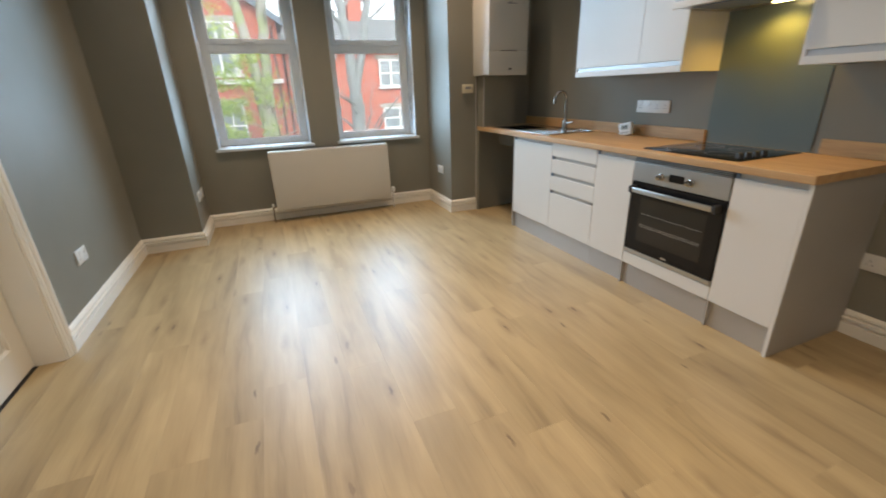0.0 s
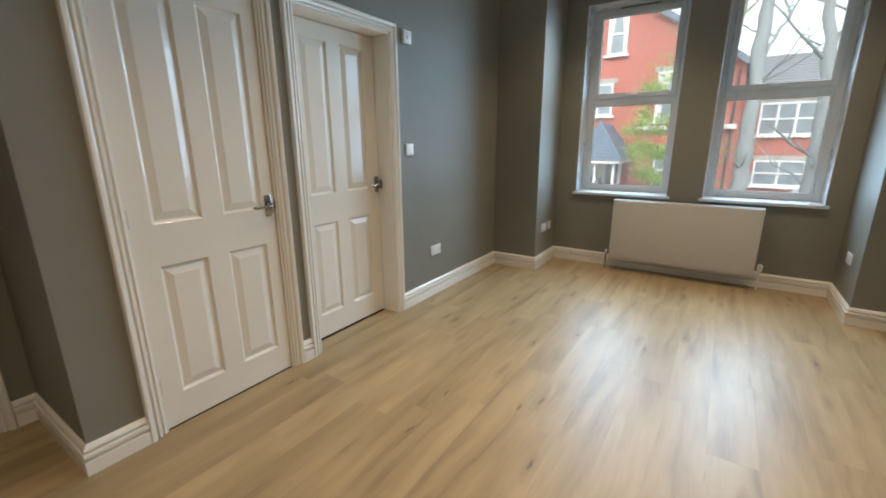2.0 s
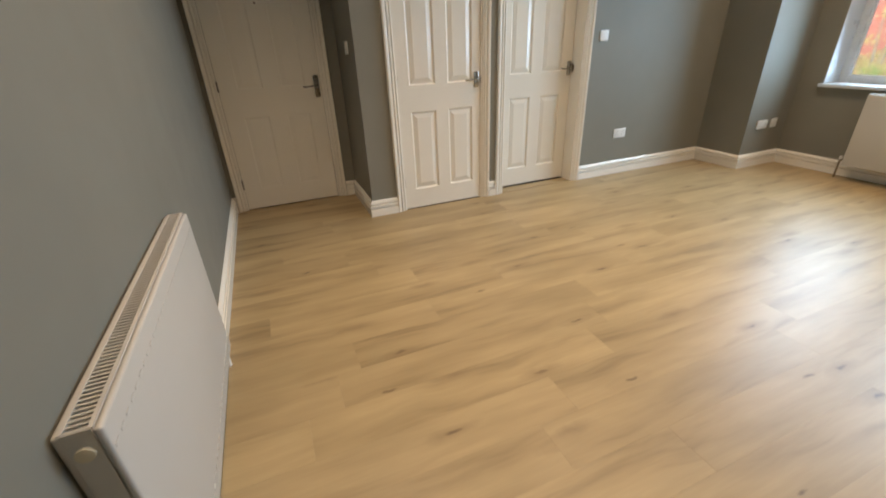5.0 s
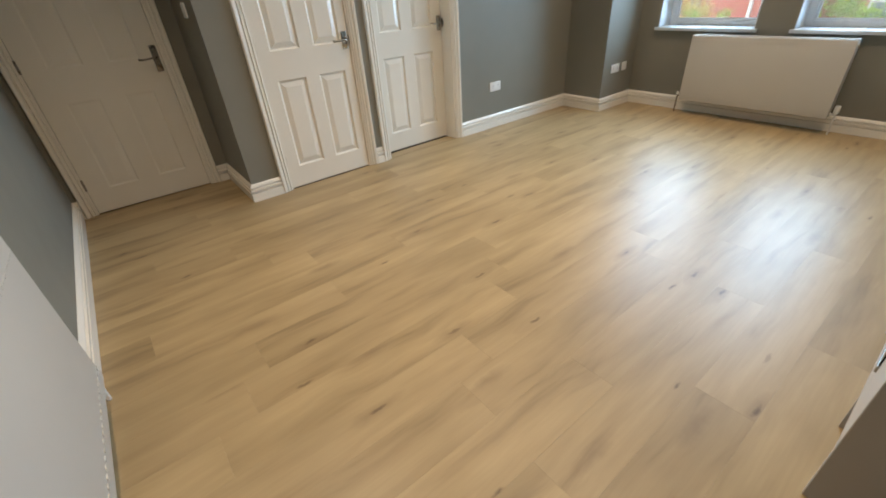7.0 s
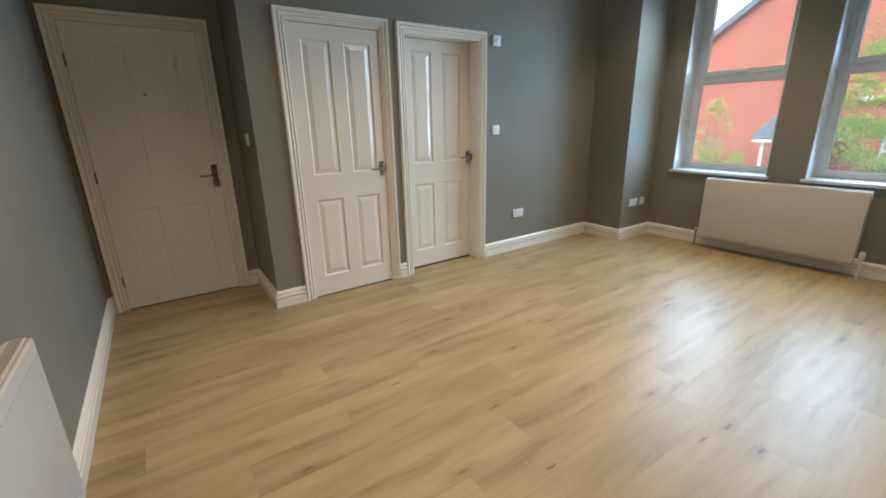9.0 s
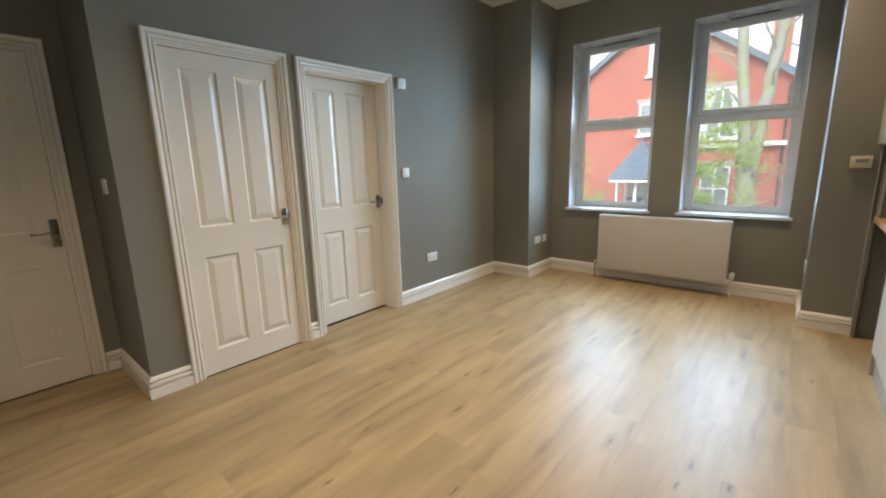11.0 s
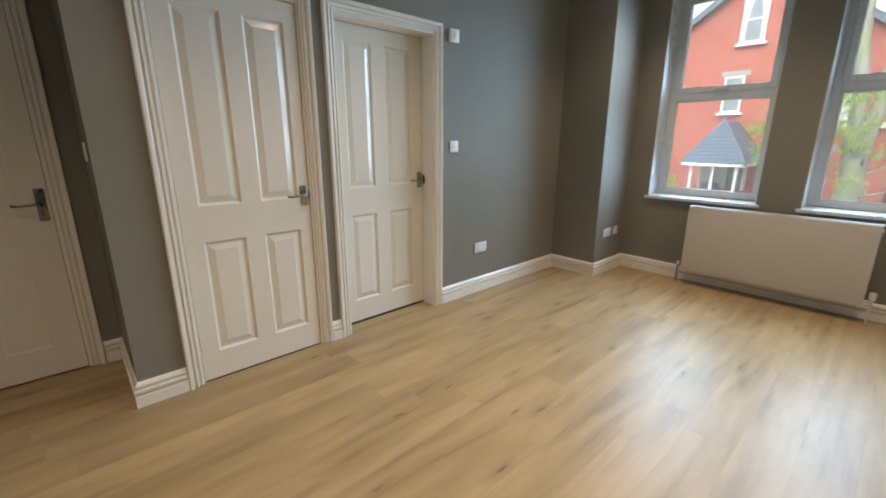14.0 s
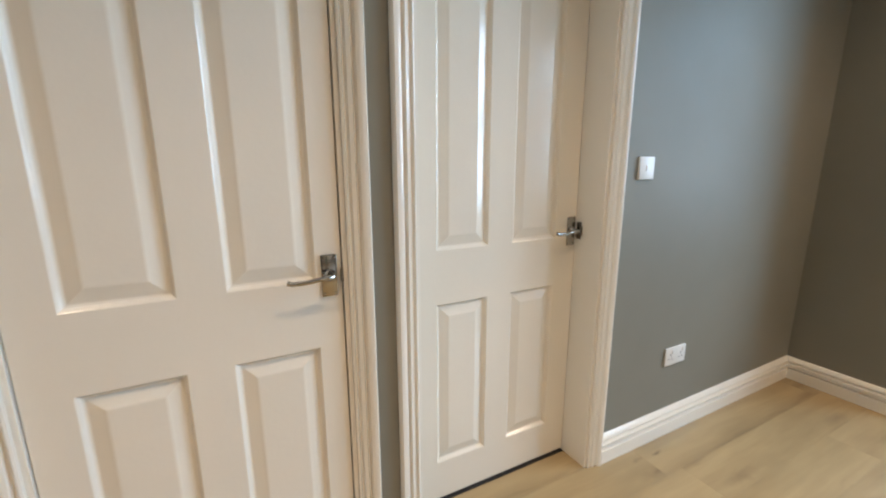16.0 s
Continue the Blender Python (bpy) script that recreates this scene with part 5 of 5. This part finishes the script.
def limb(bm, rng, p0, p1, r0, r1, wob=0.08, n=8, seg=10):
    p0, p1 = Vector(p0), Vector(p1)
    pts, rad = [], []
    for i in range(n + 1):
        f = i / n
        j = wob * math.sin(math.pi * f)
        pts.append(p0.lerp(p1, f) + Vector((rng.uniform(-j, j), rng.uniform(-j, j), 0)))
        rad.append((r0 + (r1 - r0) * f) * rng.uniform(0.94, 1.06))
    tube(bm, pts, rad, seg)
    return pts


def tree(label, base, limbs, clusters, seed, leafmat="spring_leaf", twigs=26, barkmat="bark"):
    rng = random.Random(seed)
    t = thing("street_tree", label, "tree", pose(0, 0, 0), "street trees")
    bm = bmesh.new()
    ends = []
    for p0, p1, r0, r1 in limbs:
        pts = limb(bm, rng, p0, p1, r0, r1)
        ends.append((pts, r1))
    trunk = part("trunk", bm, barkmat, t, "mottled bark", True)
    bm = bmesh.new()
    for k in range(twigs):
        pts, r = ends[k % len(ends)]
        p = pts[rng.randint(4, len(pts) - 1)]
        q = p + Vector((rng.uniform(-1.6, 1.6), rng.uniform(-1.2, 1.2), rng.uniform(0.3, 1.8)))
        mid = limb(bm, rng, p, q, 0.045, 0.014, 0.12, 5, 6)
        for _ in range(3):
            a = mid[rng.randint(2, 5)]
            limb(bm, rng, a, a + Vector((rng.uniform(-0.8, 0.8), rng.uniform(-0.6, 0.6), rng.uniform(0.1, 0.9))), 0.014, 0.005, 0.06, 4, 5)
    part("branches", bm, barkmat, t, "", True)
    bm = bmesh.new()
    for c, spread, count in clusters:
        for _ in range(7):
            cc = Vector(c) + Vector((rng.gauss(0, spread[0]), rng.gauss(0, spread[1]), rng.gauss(0, spread[2])))
            leaf_cloud(bm, rng, cc, (0.20, 0.16, 0.13), count, 0.09)
    part("crown", bm, leafmat, t, "fresh light green leaves")
    return t


tree("forked street tree with mossy bark and spring leaves", (1.25, 19.3, G),
     [((1.27, 19.3, G + 0.05), (1.24, 19.3, 0.75), 0.36, 0.29), ((1.14, 19.3, 0.55), (0.72, 19.3, 5.4), 0.21, 0.17), ((1.34, 19.3, 0.55), (1.76, 19.3, 5.3), 0.22, 0.17),
      ((0.72, 19.3, 5.3), (0.35, 19.6, 9.5), 0.17, 0.06), ((1.76, 19.3, 5.2), (2.1, 19.0, 9.6), 0.17, 0.06)],
     [((0.0, 18.7, 0.75), (0.45, 0.3, 0.40), 200), ((-0.55, 18.8, 1.95), (0.34, 0.3, 0.28), 170), ((0.9, 18.7, 2.7), (0.30, 0.3, 0.4), 60), ((-0.75, 18.9, 3.1), (0.34, 0.3, 0.30), 140),
      ((-0.80, 18.9, 0.80), (0.28, 0.3, 0.38), 190), ((0.45, 18.7, 1.7), (0.35, 0.3, 0.35), 90), ((-0.15, 18.8, 3.6), (0.4, 0.3, 0.3), 50), ((1.3, 18.8, 1.2), (0.25, 0.15, 0.5), 70)], 4)
tree("straight grey-barked street tree with thin bare twigs", (2.58, 19.3, G),
     [((2.60, 19.3, G + 0.05), (2.57, 19.3, 0.9), 0.30, 0.25), ((2.57, 19.3, 0.8), (2.50, 19.3, 5.4), 0.25, 0.21), ((2.50, 19.3, 5.3), (2.75, 19.3, 9.4), 0.20, 0.07), ((2.52, 19.3, 3.6), (3.3, 19.2, 5.6), 0.07, 0.03)],
     [((2.9, 19.1, 5.6), (0.4, 0.3, 0.4), 4)], 12, "spring_leaf", 12, "grey_bark")
tree("slender street tree with bare crooked branches", (4.0, 15.0, G),
     [((4.0, 14.2, G - 0.1), (3.85, 14.2, 1.2), 0.26, 0.20), ((3.85, 14.2, 1.1), (3.5, 14.3, 5.0), 0.16, 0.10), ((3.85, 14.2, 1.1), (4.7, 14.1, 5.2), 0.15, 0.09)],
     [((3.4, 14.0, 4.6), (0.5, 0.4, 0.4), 4)], 9, "spring_leaf", 16, "grey_bark")


def shrub(label, base, size, seed, leafmat, count=80, leaf_size=0.06):
    rng = random.Random(seed)
    s = thing("shrub", label, "shrub", pose(*base), "garden shrubs")
    bm = bmesh.new()
    for k in range(9):
        a = rng.uniform(0, 6.28)
        limb(bm, rng, (0, 0, -0.05), (size[0] * 0.6 * math.cos(a), size[1] * 0.6 * math.sin(a), size[2] * rng.uniform(0.5, 0.95)), 0.03, 0.008, 0.06, 5, 6)
    part("stems", bm, "bark", s, "", True)
    bm = bmesh.new()
    for _ in range(26):
        a, f = rng.uniform(0, 6.28), rng.uniform(0.1, 0.9)
        leaf_cloud(bm, rng, (size[0] * f * math.cos(a), size[1] * f * math.sin(a), size[2] * rng.uniform(0.25, 0.95)), (0.15, 0.15, 0.12), count, leaf_size)
    part("foliage", bm, leafmat, s, "dense small leaves")
    return s


shrub("yellow-green shrub beside the far porch", (-4.7, 19.6, G), (0.9, 0.5, 1.75), 5, "spring_leaf", 120, 0.075)
shrub("tall russet leaved shrub against the brick house", (-5.5, 20.3, G), (0.85, 0.5, 3.9), 6, "autumn_leaf", 110, 0.085)
shrub("green garden shrub by the brick house", (-0.15, 20.5, G), (0.8, 0.4, 1.75), 7, "shrub_leaf")
shrub("clipped green shrub along the street", (1.3, 20.5, G), (0.9, 0.35, 1.25), 8, "shrub_leaf")


# ---- floor planks, laid along the room ----
PW, PL = 0.19, 1.29
ENDS = {7: 0.90, 8: 0.45, 10: 1.50, 12: 0.98, 15: 1.59, 11: 2.44}
meshes = {}


def plank_mesh(w, ln):
    key = (round(w, 4), round(ln, 4))
    if key not in meshes:
        bm = boxes((0, 0, -0.010, w, ln, 0))
        top = [e for e in bm.edges if all(v.co.z > -0.001 for v in e.verts)]
        bmesh.ops.bevel(bm, geom=top, offset=0.0002, segments=1, affect="EDGES")
        me = bpy.data.meshes.new("plank")
        bm.to_mesh(me)
        bm.free()
        me.materials.append(MATS["oak_plank"])
        meshes[key] = me
    return meshes[key]


rng = random.Random(11)
X0 = 1.335 - 11 * PW
i = 0
x = X0
while x < EAST - 0.001:
    xa, xb = max(x, NICHE), min(x + PW, EAST)
    k = i - 4
    lo, hi = SOUTH, NORTH
    if xb <= 0.0:
        hi = NIB
    elif xa >= PIER_RX:
        hi = PIER_R
    elif xb <= PIER_LX:
        hi = PIER_L
    start = ENDS.get(k, None)
    if start is None:
        start = SOUTH + rng.uniform(0.1, PL)
    while start > lo:
        start -= PL
    y = start
    if xb - xa > 0.01:
        while y < hi - 0.005:
            ya, yb = max(y, lo), min(y + PL, hi)
            if yb - ya > 0.01:
                ob = new("plank", plank_mesh(xb - xa - 0.0002, yb - ya - 0.0002))
                ob.parent = floor
                ob.location = (xa + 0.0001, ya + 0.0001, 0)
            y += PL
    x += PW
    i += 1
